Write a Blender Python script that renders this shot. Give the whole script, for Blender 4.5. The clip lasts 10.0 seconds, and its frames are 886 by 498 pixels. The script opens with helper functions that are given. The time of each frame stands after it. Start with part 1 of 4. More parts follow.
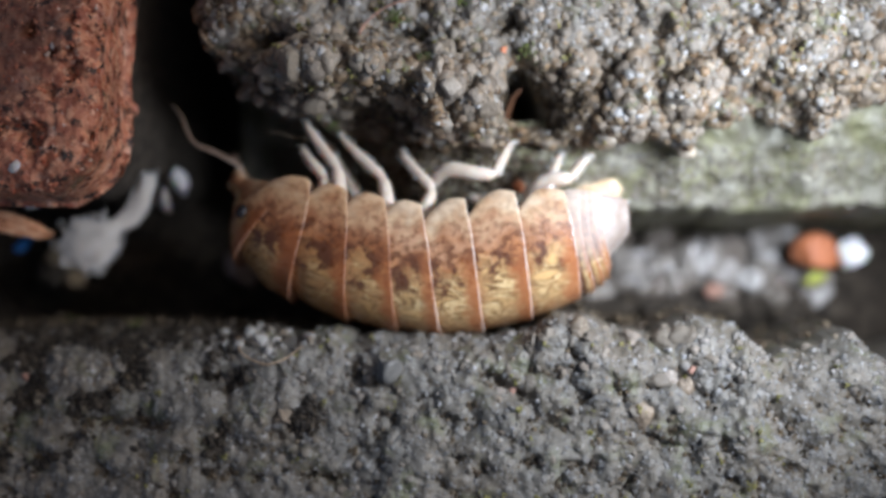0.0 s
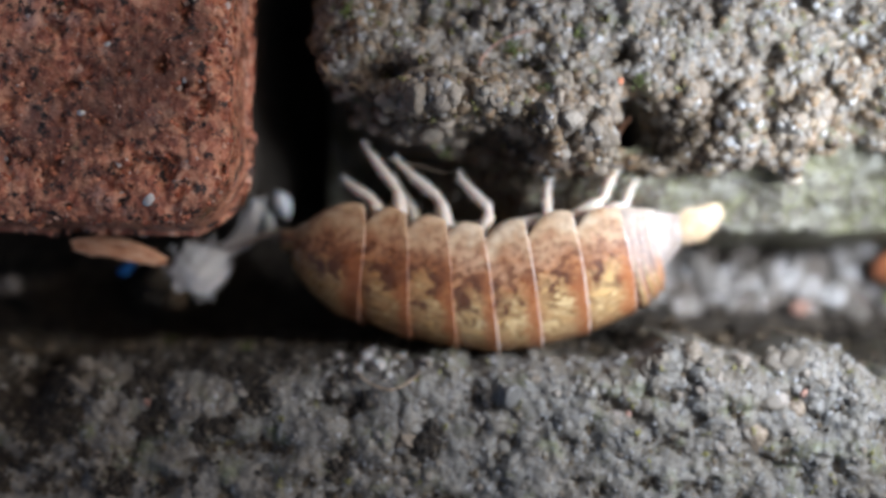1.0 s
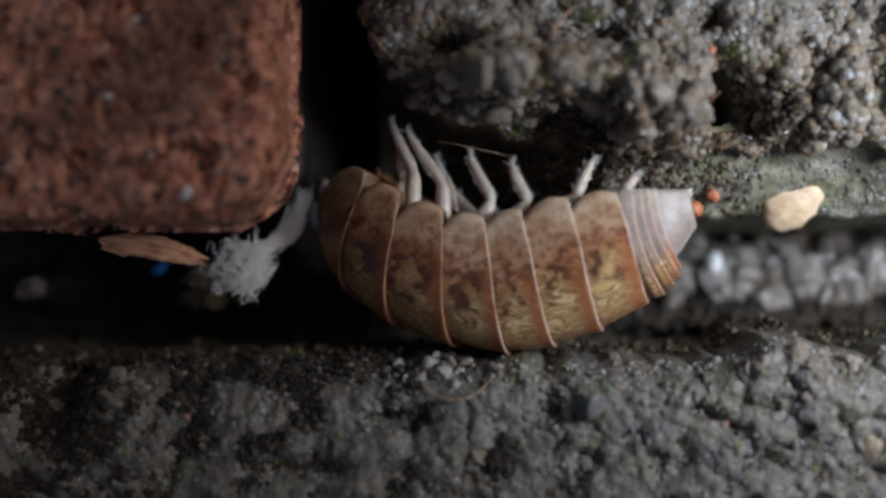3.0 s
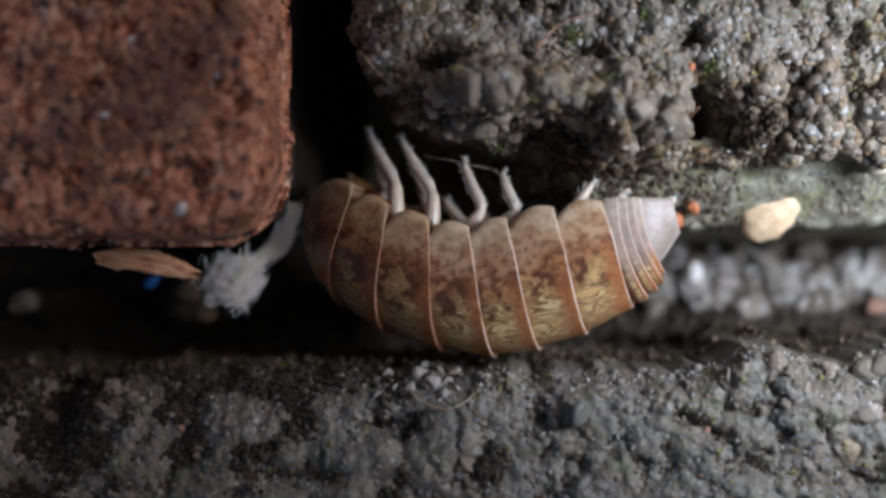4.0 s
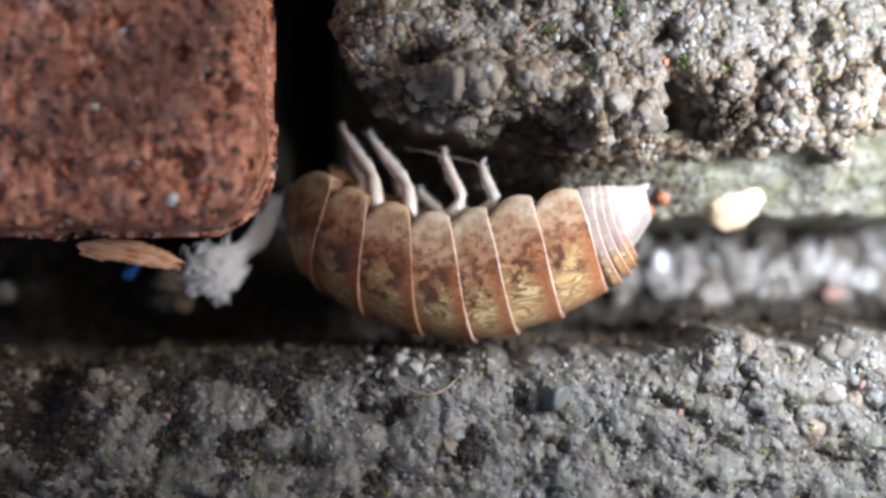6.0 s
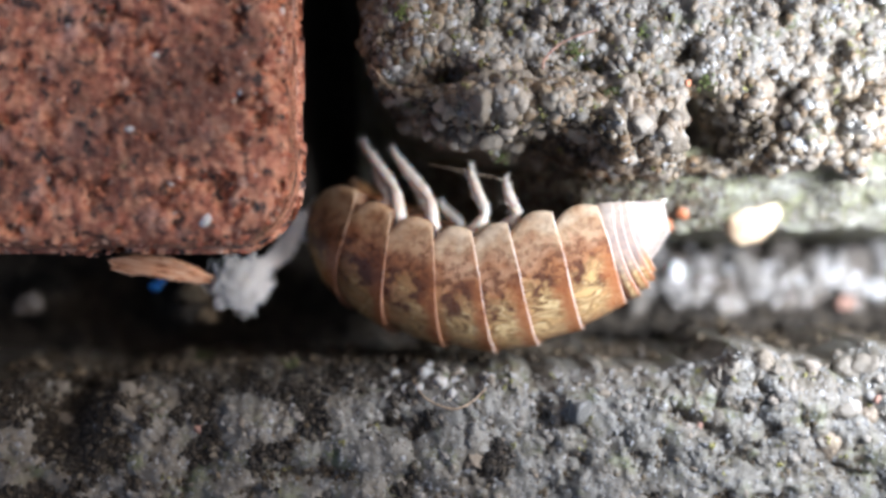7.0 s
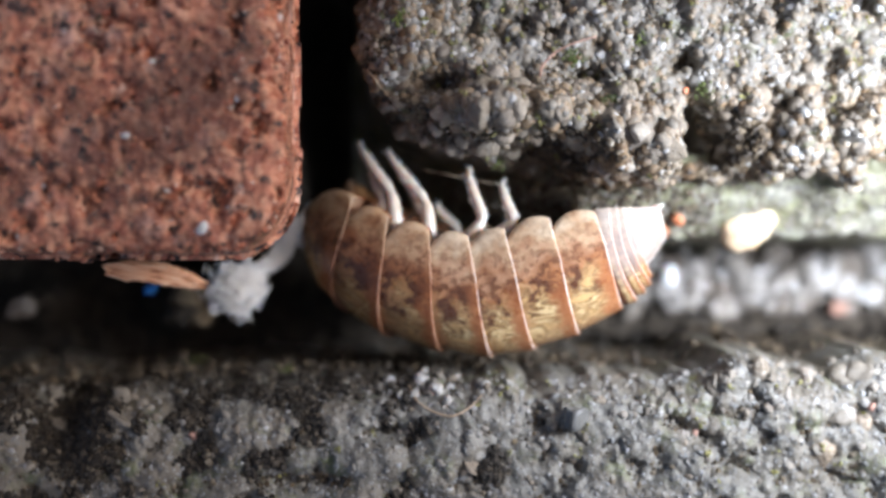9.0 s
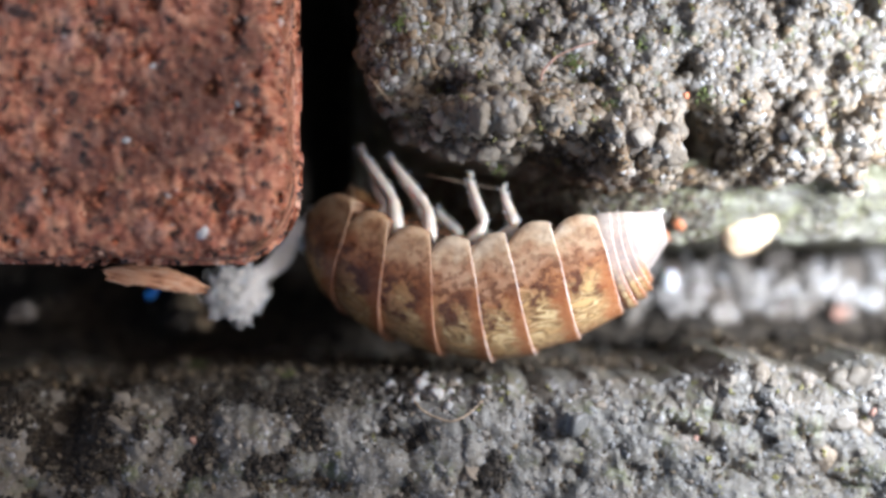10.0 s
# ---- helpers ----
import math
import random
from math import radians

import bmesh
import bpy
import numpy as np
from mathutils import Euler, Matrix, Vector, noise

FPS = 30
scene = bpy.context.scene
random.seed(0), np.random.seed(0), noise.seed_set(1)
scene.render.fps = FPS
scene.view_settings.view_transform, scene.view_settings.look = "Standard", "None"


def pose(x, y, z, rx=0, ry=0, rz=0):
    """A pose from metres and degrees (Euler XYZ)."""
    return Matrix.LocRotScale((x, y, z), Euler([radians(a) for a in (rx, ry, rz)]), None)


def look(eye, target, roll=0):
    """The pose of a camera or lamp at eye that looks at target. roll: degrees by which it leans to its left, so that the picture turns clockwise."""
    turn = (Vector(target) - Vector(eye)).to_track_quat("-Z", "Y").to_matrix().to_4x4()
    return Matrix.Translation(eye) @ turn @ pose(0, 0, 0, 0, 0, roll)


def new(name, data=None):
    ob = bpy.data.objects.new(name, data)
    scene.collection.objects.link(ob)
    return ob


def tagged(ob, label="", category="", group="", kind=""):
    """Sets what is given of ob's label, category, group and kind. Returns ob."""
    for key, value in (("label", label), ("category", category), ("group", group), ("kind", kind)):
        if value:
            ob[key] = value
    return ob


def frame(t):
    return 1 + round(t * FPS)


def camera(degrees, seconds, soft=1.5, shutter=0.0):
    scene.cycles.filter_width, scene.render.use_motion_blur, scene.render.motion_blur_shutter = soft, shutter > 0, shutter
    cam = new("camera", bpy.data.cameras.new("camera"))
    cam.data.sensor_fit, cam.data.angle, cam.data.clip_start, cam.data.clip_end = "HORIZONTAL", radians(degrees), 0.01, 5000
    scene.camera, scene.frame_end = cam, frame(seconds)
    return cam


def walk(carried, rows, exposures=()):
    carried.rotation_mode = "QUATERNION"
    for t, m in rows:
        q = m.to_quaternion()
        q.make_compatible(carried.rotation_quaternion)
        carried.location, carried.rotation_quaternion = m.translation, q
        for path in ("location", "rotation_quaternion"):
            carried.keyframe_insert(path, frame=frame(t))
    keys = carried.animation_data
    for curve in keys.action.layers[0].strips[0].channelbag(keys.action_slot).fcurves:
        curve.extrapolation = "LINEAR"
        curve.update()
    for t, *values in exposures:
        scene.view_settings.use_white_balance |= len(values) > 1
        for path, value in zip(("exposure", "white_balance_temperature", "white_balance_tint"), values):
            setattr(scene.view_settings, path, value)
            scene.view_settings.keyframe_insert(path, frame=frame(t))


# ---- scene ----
MM = 0.001

# ---------------------------------------------------------------- camera
cam = camera(38.92, 10.0, soft=3.0)
cam.data.dof.use_dof = True
cam.data.dof.focus_distance = 0.0434
cam.data.dof.aperture_fstop = 22.5
# seconds, millimetres, degrees; the camera looks straight down into the joint
PATH = [
    (0.0, 5.564, 6.586, 44.680, 2.291, 2.776, 1.038),
    (0.2, 1.654, 6.623, 45.566, 2.159, 1.477, 1.084),
    (0.5, 0.424, 7.373, 45.944, 1.716, 1.064, 1.116),
    (1.0, 0.084, 8.218, 45.890, 1.344, 1.328, 0.771),
    (1.4, -1.585, 8.868, 45.990, 0.912, 1.454, 0.183),
    (1.5, -2.188, 8.180, 45.879, 1.645, 1.868, 0.463),
    (1.6, -3.017, 8.373, 44.844, 1.315, 1.426, 0.119),
    (1.7, -2.709, 9.318, 44.214, 0.735, 1.570, -0.286),
    (1.8, -2.657, 10.276, 41.827, 0.277, 3.023, -0.071),
    (1.9, -2.019, 11.043, 41.440, 0.174, 2.640, 0.990),
    (2.0, -2.123, 10.058, 41.738, -0.376, 2.502, 1.527),
    (2.2, -1.967, 9.219, 41.375, -0.082, 1.874, 0.911),
    (3.3, -1.517, 8.587, 40.962, 0.561, 2.659, -0.140),
    (3.5, -1.820, 8.658, 41.733, 0.591, 2.522, 0.062),
    (4.0, -1.888, 8.836, 42.026, 0.875, 1.453, -0.474),
    (4.5, -2.202, 8.533, 42.246, 0.976, 0.145, -0.826),
    (5.0, -2.296, 8.453, 42.676, 0.998, -0.095, -0.850),
    (5.5, -2.911, 8.483, 43.153, 0.697, -0.716, -0.750),
    (5.7, -3.175, 8.546, 43.113, 0.647, -1.241, -0.754),
    (6.8, -4.975, 9.699, 43.680, -0.119, -2.198, -0.606),
    (7.0, -4.842, 10.117, 43.913, -0.470, -2.065, -0.585),
    (7.5, -4.857, 10.458, 43.897, -0.723, -2.056, -0.541),
    (8.0, -4.995, 10.672, 43.829, -1.065, -2.264, -0.465),
    (8.5, -5.140, 10.592, 43.801, -0.802, -2.624, -0.487),
    (9.0, -5.268, 10.667, 43.782, -0.877, -2.786, -0.368),
    (9.5, -5.229, 10.667, 43.778, -0.716, -2.810, -0.414),
    (10.0, -5.238, 10.740, 43.766, -0.751, -2.715, -0.339),
]
EXPOSURES = [(0.0, -0.45), (0.5, -0.08), (1.0, -0.2), (1.5, -0.32), (1.6, -0.5), (1.8, -1.4), (2.0, -1.22), (2.2, -1.12), (3.5, -1.08), (4.5, -0.35), (5.5, 0.07), (7.0, 0.52), (10.0, 0.52)]
walk(cam, [(t, pose(x * MM, y * MM, z * MM, rx, ry, rz)) for t, x, y, z, rx, ry, rz in PATH], EXPOSURES)

# ---------------------------------------------------------------- light
world = bpy.data.worlds.new("sky")
world.use_nodes = True
scene.world = world
sky = world.node_tree.nodes.new("ShaderNodeTexSky")
sky.sky_type, sky.sun_disc = "NISHITA", False
sky.sun_elevation, sky.sun_rotation = radians(45), radians(70)
sky.air_density, sky.dust_density, sky.ozone_density = 0.6, 3.0, 0.6
world.node_tree.links.new(sky.outputs["Color"], world.node_tree.nodes["Background"].inputs["Color"])
world.node_tree.nodes["Background"].inputs["Strength"].default_value = 0.115

# a small unseen torch, assumed from the light's fall-off and placed to match it
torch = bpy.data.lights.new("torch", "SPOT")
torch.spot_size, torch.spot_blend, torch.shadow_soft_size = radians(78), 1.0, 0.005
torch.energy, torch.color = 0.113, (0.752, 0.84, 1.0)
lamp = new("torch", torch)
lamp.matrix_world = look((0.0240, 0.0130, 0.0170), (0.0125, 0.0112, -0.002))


# ---------------------------------------------------------------- noise and mesh helpers
def lattice(ix, iy, iz, seed):
    h = (ix.astype(np.int64) * 374761393 + iy.astype(np.int64) * 668265263 + iz.astype(np.int64) * 2147483647 + seed * 974634777) & 0xFFFFFFFF
    h = ((h ^ (h >> 13)) * 1274126177) & 0xFFFFFFFF
    h = ((h ^ (h >> 16)) * 2146822519) & 0xFFFFFFFF
    return ((h ^ (h >> 15)) & 0xFFFFFF) / float(0xFFFFFF)


def noise2(x, y, seed=0):
    """Smooth noise from -1 to 1."""
    x, y = np.asarray(x, float), np.asarray(y, float)
    ix, iy = np.floor(x), np.floor(y)
    fx, fy = x - ix, y - iy
    fx, fy = fx * fx * (3 - 2 * fx), fy * fy * (3 - 2 * fy)
    z = np.zeros_like(ix)
    a, b = lattice(ix, iy, z, seed), lattice(ix + 1, iy, z, seed)
    c, d = lattice(ix, iy + 1, z, seed), lattice(ix + 1, iy + 1, z, seed)
    return 2 * ((a + (b - a) * fx) * (1 - fy) + (c + (d - c) * fx) * fy) - 1


def fbm(x, y, octaves=4, seed=0):
    total, amp, f = 0.0, 1.0, 1.0
    for k in range(octaves):
        total = total + amp * noise2(x * f + 17.3 * k, y * f - 9.1 * k, seed + k)
        amp, f = amp * 0.5, f * 2.03
    return total


def cells(x, y, seed=0):
    """Distance to the nearest of one random point per unit cell."""
    ix, iy = np.floor(x), np.floor(y)
    best = np.full(np.shape(x), 9.0)
    z = np.zeros_like(ix)
    for dx in (-1, 0, 1):
        for dy in (-1, 0, 1):
            px = ix + dx + lattice(ix + dx, iy + dy, z, seed)
            py = iy + dy + lattice(ix + dx, iy + dy, z + 1, seed)
            best = np.minimum(best, np.hypot(px - x, py - y))
    return best


def domes(x, y, scale, seed, warp=0.35):
    """Close-packed rounded lumps, 0 to 1."""
    d = cells(x * scale + warp * noise2(x * scale * 1.7, y * scale * 1.7, seed + 5), y * scale + warp * noise2(x * scale * 1.7, y * scale * 1.7, seed + 6), seed)
    return np.sqrt(np.clip(0.62 - d * d, 0, 1)) / 0.787


def mesh_of(name, verts, faces, materials, smooth=True):
    """A mesh from vertices in millimetres and triangles or quads."""
    verts, faces = np.asarray(verts, float), np.asarray(faces, int)
    me = bpy.data.meshes.new(name)
    n, k = faces.shape
    me.vertices.add(len(verts))
    me.vertices.foreach_set("co", (verts * MM).ravel())
    me.loops.add(n * k)
    me.loops.foreach_set("vertex_index", faces.ravel())
    me.polygons.add(n)
    me.polygons.foreach_set("loop_start", np.arange(n) * k)
    me.polygons.foreach_set("use_smooth", np.full(n, smooth))
    me.update(calc_edges=True)
    me.validate()
    for m in materials if isinstance(materials, (list, tuple)) else [materials]:
        me.materials.append(m)
    return me


def thing(name, mesh, label, category, group="", kind="", at=None):
    ob = tagged(new(name, mesh), label, category, group, kind)
    if at is not None:
        ob.matrix_basis = at
    return ob


def part(name, mesh, parent, label="", at=None):
    ob = new(name, mesh)
    ob.parent = parent
    if at is not None:
        ob.matrix_basis = at
    return tagged(ob, label)


def grid_faces(nu, nv, keep=None):
    i, j = np.meshgrid(np.arange(nu - 1), np.arange(nv - 1), indexing="ij")
    a = i * nv + j
    f = np.stack([a, a + nv, a + nv + 1, a + 1], -1)
    return f[keep] if keep is not None else f.reshape(-1, 4)


def compact(verts, faces):
    used = np.unique(faces)
    back = np.zeros(len(verts), int)
    back[used] = np.arange(len(used))
    return verts[used], back[faces]


def spaced(lo, hi, a, b, step):
    """Coordinates from lo to hi, fine between a and b, growing outside, with a close set at both ends."""
    out = list(np.arange(a, b, step))
    s, x = step, b
    while x < hi - 3:
        out.append(x)
        s = min(s * 1.35, 12)
        x += s
    s, x = step, a - step
    while x > lo + 3:
        out.insert(0, x)
        s = min(s * 1.35, 12)
        x -= s
    ends = np.array([-0.3, -0.2, -0.1, 0, 0.15, 0.4, 0.9, 1.6])
    out = [lo + e for e in ends if lo + e < out[0]] + out + [hi - e for e in ends[::-1] if hi - e > out[-1]]
    return np.array(out)


def ball(sub):
    bm = bmesh.new()
    bmesh.ops.create_icosphere(bm, subdivisions=sub, radius=1)
    v = np.array([p.co[:] for p in bm.verts])
    f = np.array([[q.index for q in p.verts] for p in bm.faces])
    bm.free()
    return v, f


BALL1, BALL2, BALL3 = ball(1), ball(2), ball(3)


def lump(seed, rough=0.22, base=BALL2, squash=(1, 1, 0.8), sharp=0.97):
    """One worn grain of radius about 1."""
    r = np.random.RandomState(seed)
    v, f = base
    out = v.copy()
    for _ in range(11):
        n = r.normal(size=3)
        n /= np.linalg.norm(n)
        d = v @ n
        cut = r.uniform(0.45, 0.85)
        out -= np.outer(np.maximum(0, np.sum(out * n, 1) - cut) * sharp, n)
    out *= (1 + rough * 0.5 * np.sin(v @ r.normal(size=3) * 2.2 + r.uniform(0, 6)))[:, None]
    return out * np.array(squash), f


LUMPS = [lump(k, base=BALL2) for k in range(14)]
ROUND = [lump(140 + k, 0.25, BALL2, (1, 0.9, 0.85), 0.5) for k in range(14)]
SHARDS = [lump(70 + k, 0.35, BALL2, (1, 0.85, 0.75), 1.0) for k in range(14)]
CHIPS = [lump(40 + k, base=BALL1) for k in range(14)]


def turn_matrices(n, rng):
    q = rng.normal(size=(n, 4))
    q /= np.linalg.norm(q, axis=1)[:, None]
    w, x, y, z = q.T
    return np.stack([np.stack([1 - 2 * (y * y + z * z), 2 * (x * y - z * w), 2 * (x * z + y * w)], -1),
                     np.stack([2 * (x * y + z * w), 1 - 2 * (x * x + z * z), 2 * (y * z - x * w)], -1),
                     np.stack([2 * (x * z - y * w), 2 * (y * z + x * w), 1 - 2 * (x * x + y * y)], -1)], 1)


def heap(places, radii, shapes, seed):
    """Many grains in one mesh: vertices and faces."""
    rng = np.random.RandomState(seed)
    kind = rng.randint(0, len(shapes), len(places))
    turn = turn_matrices(len(places), rng)
    vs, fs, start = [], [], 0
    for k, (v, f) in enumerate(shapes):
        idx = np.nonzero(kind == k)[0]
        if not len(idx):
            continue
        p = np.einsum("nij,vj->nvi", turn[idx], v) * radii[idx, None, None] + places[idx, None, :]
        ff = f[None] + (np.arange(len(idx)) * len(v))[:, None, None] + start
        vs.append(p.reshape(-1, 3))
        fs.append(ff.reshape(-1, 3))
        start += len(idx) * len(v)
    return np.concatenate(vs), np.concatenate(fs)


def tube(points, radii, sides=6, caps=True):
    """A round rod along points: vertices and quads."""
    p = np.asarray(points, float)
    r = np.broadcast_to(np.asarray(radii, float), (len(p),))
    t = np.gradient(p, axis=0)
    t /= np.linalg.norm(t, axis=1)[:, None] + 1e-9
    up = np.array([0.13, 0.21, 0.97])
    a = np.cross(t, up)
    a /= np.linalg.norm(a, axis=1)[:, None] + 1e-9
    b = np.cross(t, a)
    ang = np.linspace(0, 2 * np.pi, sides, endpoint=False)
    ring = p[:, None] + r[:, None, None] * (np.cos(ang)[None, :, None] * a[:, None] + np.sin(ang)[None, :, None] * b[:, None])
    v = ring.reshape(-1, 3)
    f = []
    for i in range(len(p) - 1):
        for j in range(sides):
            k = (j + 1) % sides
            f.append((i * sides + j, i * sides + k, (i + 1) * sides + k, (i + 1) * sides + j))
    if caps and sides == 6:
        e = (len(p) - 1) * sides
        f += [(0, 3, 2, 1), (0, 5, 4, 3), (e, e + 1, e + 2, e + 3), (e, e + 3, e + 4, e + 5)]
    return v, np.array(f)


def join(pieces):
    vs, fs, start = [], [], 0
    for v, f in pieces:
        vs.append(v)
        fs.append(np.asarray(f) + start)
        start += len(v)
    return np.concatenate(vs), np.concatenate(fs)


def wavy(a, b, n, sway, seed):
    """A wandering line from a to b."""
    r = np.random.RandomState(seed)
    a, b = np.array(a, float), np.array(b, float)
    s = np.linspace(0, 1, n)[:, None]
    line = a + (b - a) * s
    for k in range(1, 4):
        line = line + np.sin(s * np.pi * k) * r.normal(size=3) * sway / k
    return line


def bend_line(points, n=24):
    """A smooth line through a few points."""
    p = np.asarray(points, float)
    s = np.linspace(0, len(p) - 1, n)
    i = np.clip(s.astype(int), 0, len(p) - 2)
    u = (s - i)[:, None]
    p0, p1, p2, p3 = p[np.maximum(i - 1, 0)], p[i], p[i + 1], p[np.minimum(i + 2, len(p) - 1)]
    return 0.5 * (2 * p1 + (p2 - p0) * u + (2 * p0 - 5 * p1 + 4 * p2 - p3) * u ** 2 + (3 * p1 - p0 - 3 * p2 + p3) * u ** 3)


# ---------------------------------------------------------------- materials
class Paint:
    """A node material, worked in millimetres of the object's own space."""

    def __init__(self, name, rough=0.8, gloss=0.5):
        self.m = bpy.data.materials.new(name)
        self.m.use_nodes = True
        self.t = self.m.node_tree
        self.b = self.t.nodes["Principled BSDF"]
        self.b.inputs["Roughness"].default_value = rough
        self.b.inputs["Specular IOR Level"].default_value = gloss
        co = self.t.nodes.new("ShaderNodeTexCoord")
        mp = self.t.nodes.new("ShaderNodeMapping")
        mp.inputs["Scale"].default_value = (1000, 1000, 1000)
        self.link(co.outputs["Object"], mp.inputs["Vector"])
        self.mm, self.uv = mp.outputs["Vector"], co.outputs["UV"]

    def link(self, a, b):
        self.t.links.new(a, b)

    def set(self, socket, value):
        if isinstance(value, bpy.types.NodeSocket):
            self.link(value, socket)
        else:
            socket.default_value = value

    def noise(self, scale, detail=4.0, vector=None, rough=0.55, distortion=0.0):
        n = self.t.nodes.new("ShaderNodeTexNoise")
        n.inputs["Scale"].default_value, n.inputs["Detail"].default_value = scale, detail
        n.inputs["Roughness"].default_value, n.inputs["Distortion"].default_value = rough, distortion
        self.link(vector or self.mm, n.inputs["Vector"])
        return n.outputs["Fac"]

    def voronoi(self, scale, out="Distance", feature="F1"):
        n = self.t.nodes.new("ShaderNodeTexVoronoi")
        n.feature = feature
        n.inputs["Scale"].default_value = scale
        self.link(self.mm, n.inputs["Vector"])
        return n.outputs[out]

    def ramp(self, value, stops, smooth=False):
        n = self.t.nodes.new("ShaderNodeValToRGB")
        if smooth:
            n.color_ramp.interpolation = "EASE"
        while len(n.color_ramp.elements) < len(stops):
            n.color_ramp.elements.new(0.5)
        for e, (p, c) in zip(n.color_ramp.elements, stops):
            e.position = p
            e.color = (c, c, c, 1) if isinstance(c, (int, float)) else (*c, 1)
        self.link(value, n.inputs["Fac"])
        return n.outputs["Color"]

    def mix(self, fac, a, b, kind="MIX"):
        n = self.t.nodes.new("ShaderNodeMix")
        n.data_type, n.blend_type = "RGBA", kind
        self.set(n.inputs[0], fac)
        for s, v in ((n.inputs[6], a), (n.inputs[7], b)):
            self.set(s, (*v, 1) if isinstance(v, tuple) and len(v) == 3 else v)
        return n.outputs[2]

    def math(self, op, a, b=0.0):
        n = self.t.nodes.new("ShaderNodeMath")
        n.operation = op
        self.set(n.inputs[0], a)
        self.set(n.inputs[1], b)
        return n.outputs[0]

    def split(self, vector):
        n = self.t.nodes.new("ShaderNodeSeparateXYZ")
        self.link(vector, n.inputs[0])
        return n.outputs

    def island(self):
        return self.t.nodes.new("ShaderNodeNewGeometry").outputs["Random Per Island"]

    def chance(self):
        return self.t.nodes.new("ShaderNodeObjectInfo").outputs["Random"]

    def done(self, colour, height=None, relief=0.05, rough=None, sss=0.0, radius=(0.4, 0.25, 0.15), alpha=None):
        self.set(self.b.inputs["Base Color"], (*colour, 1) if isinstance(colour, tuple) else colour)
        if height is not None:
            n = self.t.nodes.new("ShaderNodeBump")
            n.inputs["Distance"].default_value = relief * MM
            n.inputs["Strength"].default_value = 1.0
            self.link(height, n.inputs["Height"])
            self.link(n.outputs["Normal"], self.b.inputs["Normal"])
        if rough is not None:
            self.set(self.b.inputs["Roughness"], rough)
        if sss:
            self.b.inputs["Subsurface Weight"].default_value = sss
            self.b.inputs["Subsurface Radius"].default_value = radius
            self.b.inputs["Subsurface Scale"].default_value = MM
        return self.m


def cement(name, tint, green, dirty, gloss):
    p = Paint(name, 0.5, 0.7)
    grain = p.ramp(p.voronoi(5.5, "Color"), [(0.0, 0.7), (0.5, 0.95), (1.0, 1.2)])
    base = p.ramp(p.noise(1.1, 6), [(0.3, tuple(c * 0.55 for c in tint)), (0.55, tint), (0.75, tuple(c * 1.35 for c in tint))])
    base = p.mix(0.8, base, grain, "MULTIPLY")
    base = p.mix(p.ramp(p.noise(0.35, 4), [(0.40, 0.0), (0.60, dirty)]), base, (0.13, 0.095, 0.055))
    base = p.mix(p.ramp(p.noise(2.2, 5), [(0.56, 0.0), (0.68, dirty)]), base, (0.075, 0.055, 0.032))
    base = p.mix(p.ramp(p.noise(0.7, 5), [(0.55, 0.0), (0.72, green)]), base, (0.09, 0.12, 0.035))
    return p.done(base, p.noise(7, 5), 0.06, p.ramp(p.noise(3, 3), [(0.38, gloss), (0.6, gloss + 0.3)]))


def grit(name, stops, rough=(0.12, 0.45), single=False, sss=0.0, relief=0.025):
    p = Paint(name, 0.4, 0.5)
    base = p.ramp(p.chance() if single else p.island(), stops)
    base = p.mix(0.6, base, p.ramp(p.noise(4.5, 5), [(0.3, 0.55), (0.7, 1.25)]), "MULTIPLY")
    return p.done(base, p.noise(11 if relief < 0.1 else 5, 4), relief, p.ramp(p.noise(2.3, 2), [(0.35, rough[0]), (0.65, rough[1])]), sss, (0.3, 0.27, 0.22))


QUARTZ = [(0.0, (0.08, 0.064, 0.046)), (0.2, (0.14, 0.12, 0.095)), (0.4, (0.20, 0.185, 0.165)), (0.6, (0.16, 0.13, 0.095)), (0.8, (0.23, 0.215, 0.195)), (0.95, (0.20, 0.155, 0.10)), (1.0, (0.40, 0.38, 0.35))]
CEMENT_UP = cement("grey_cement", (0.192, 0.170, 0.138), 0.8, 0.6, 0.33)
CEMENT_LOW = cement("dark_grey_cement", (0.162, 0.150, 0.124), 0.6, 0.5, 0.4)
SAND = grit("sand_grains", QUARTZ, (0.5, 0.85))
BEIGE = grit("beige_lump", [(0.0, (0.19, 0.15, 0.105)), (0.4, (0.32, 0.265, 0.20)), (0.7, (0.27, 0.20, 0.14)), (1.0, (0.40, 0.35, 0.285))], (0.3, 0.7), True, 0.15, 0.12)
GLASSY = grit("glassy_quartz", [(0.0, (0.10, 0.092, 0.08)), (0.3, (0.18, 0.175, 0.165)), (0.6, (0.19, 0.165, 0.13)), (0.9, (0.25, 0.245, 0.235)), (1.0, (0.36, 0.35, 0.335))], (0.15, 0.6), sss=0.3)
WARM = grit("beige_quartz", [(0.0, (0.07, 0.042, 0.021)), (0.3, (0.16, 0.108, 0.060)), (0.55, (0.22, 0.16, 0.098)), (0.75, (0.16, 0.095, 0.045)), (0.95, (0.27, 0.205, 0.135)), (1.0, (0.42, 0.36, 0.28))], (0.35, 0.8), sss=0.55)
PALE = grit("pale_quartz", [(0.0, (0.12, 0.095, 0.065)), (0.25, (0.24, 0.225, 0.20)), (0.45, (0.26, 0.19, 0.115)), (0.6, (0.24, 0.215, 0.175)), (0.75, (0.22, 0.14, 0.07)), (0.9, (0.32, 0.30, 0.27)), (1.0, (0.46, 0.44, 0.41))], (0.35, 0.8), sss=0.55)
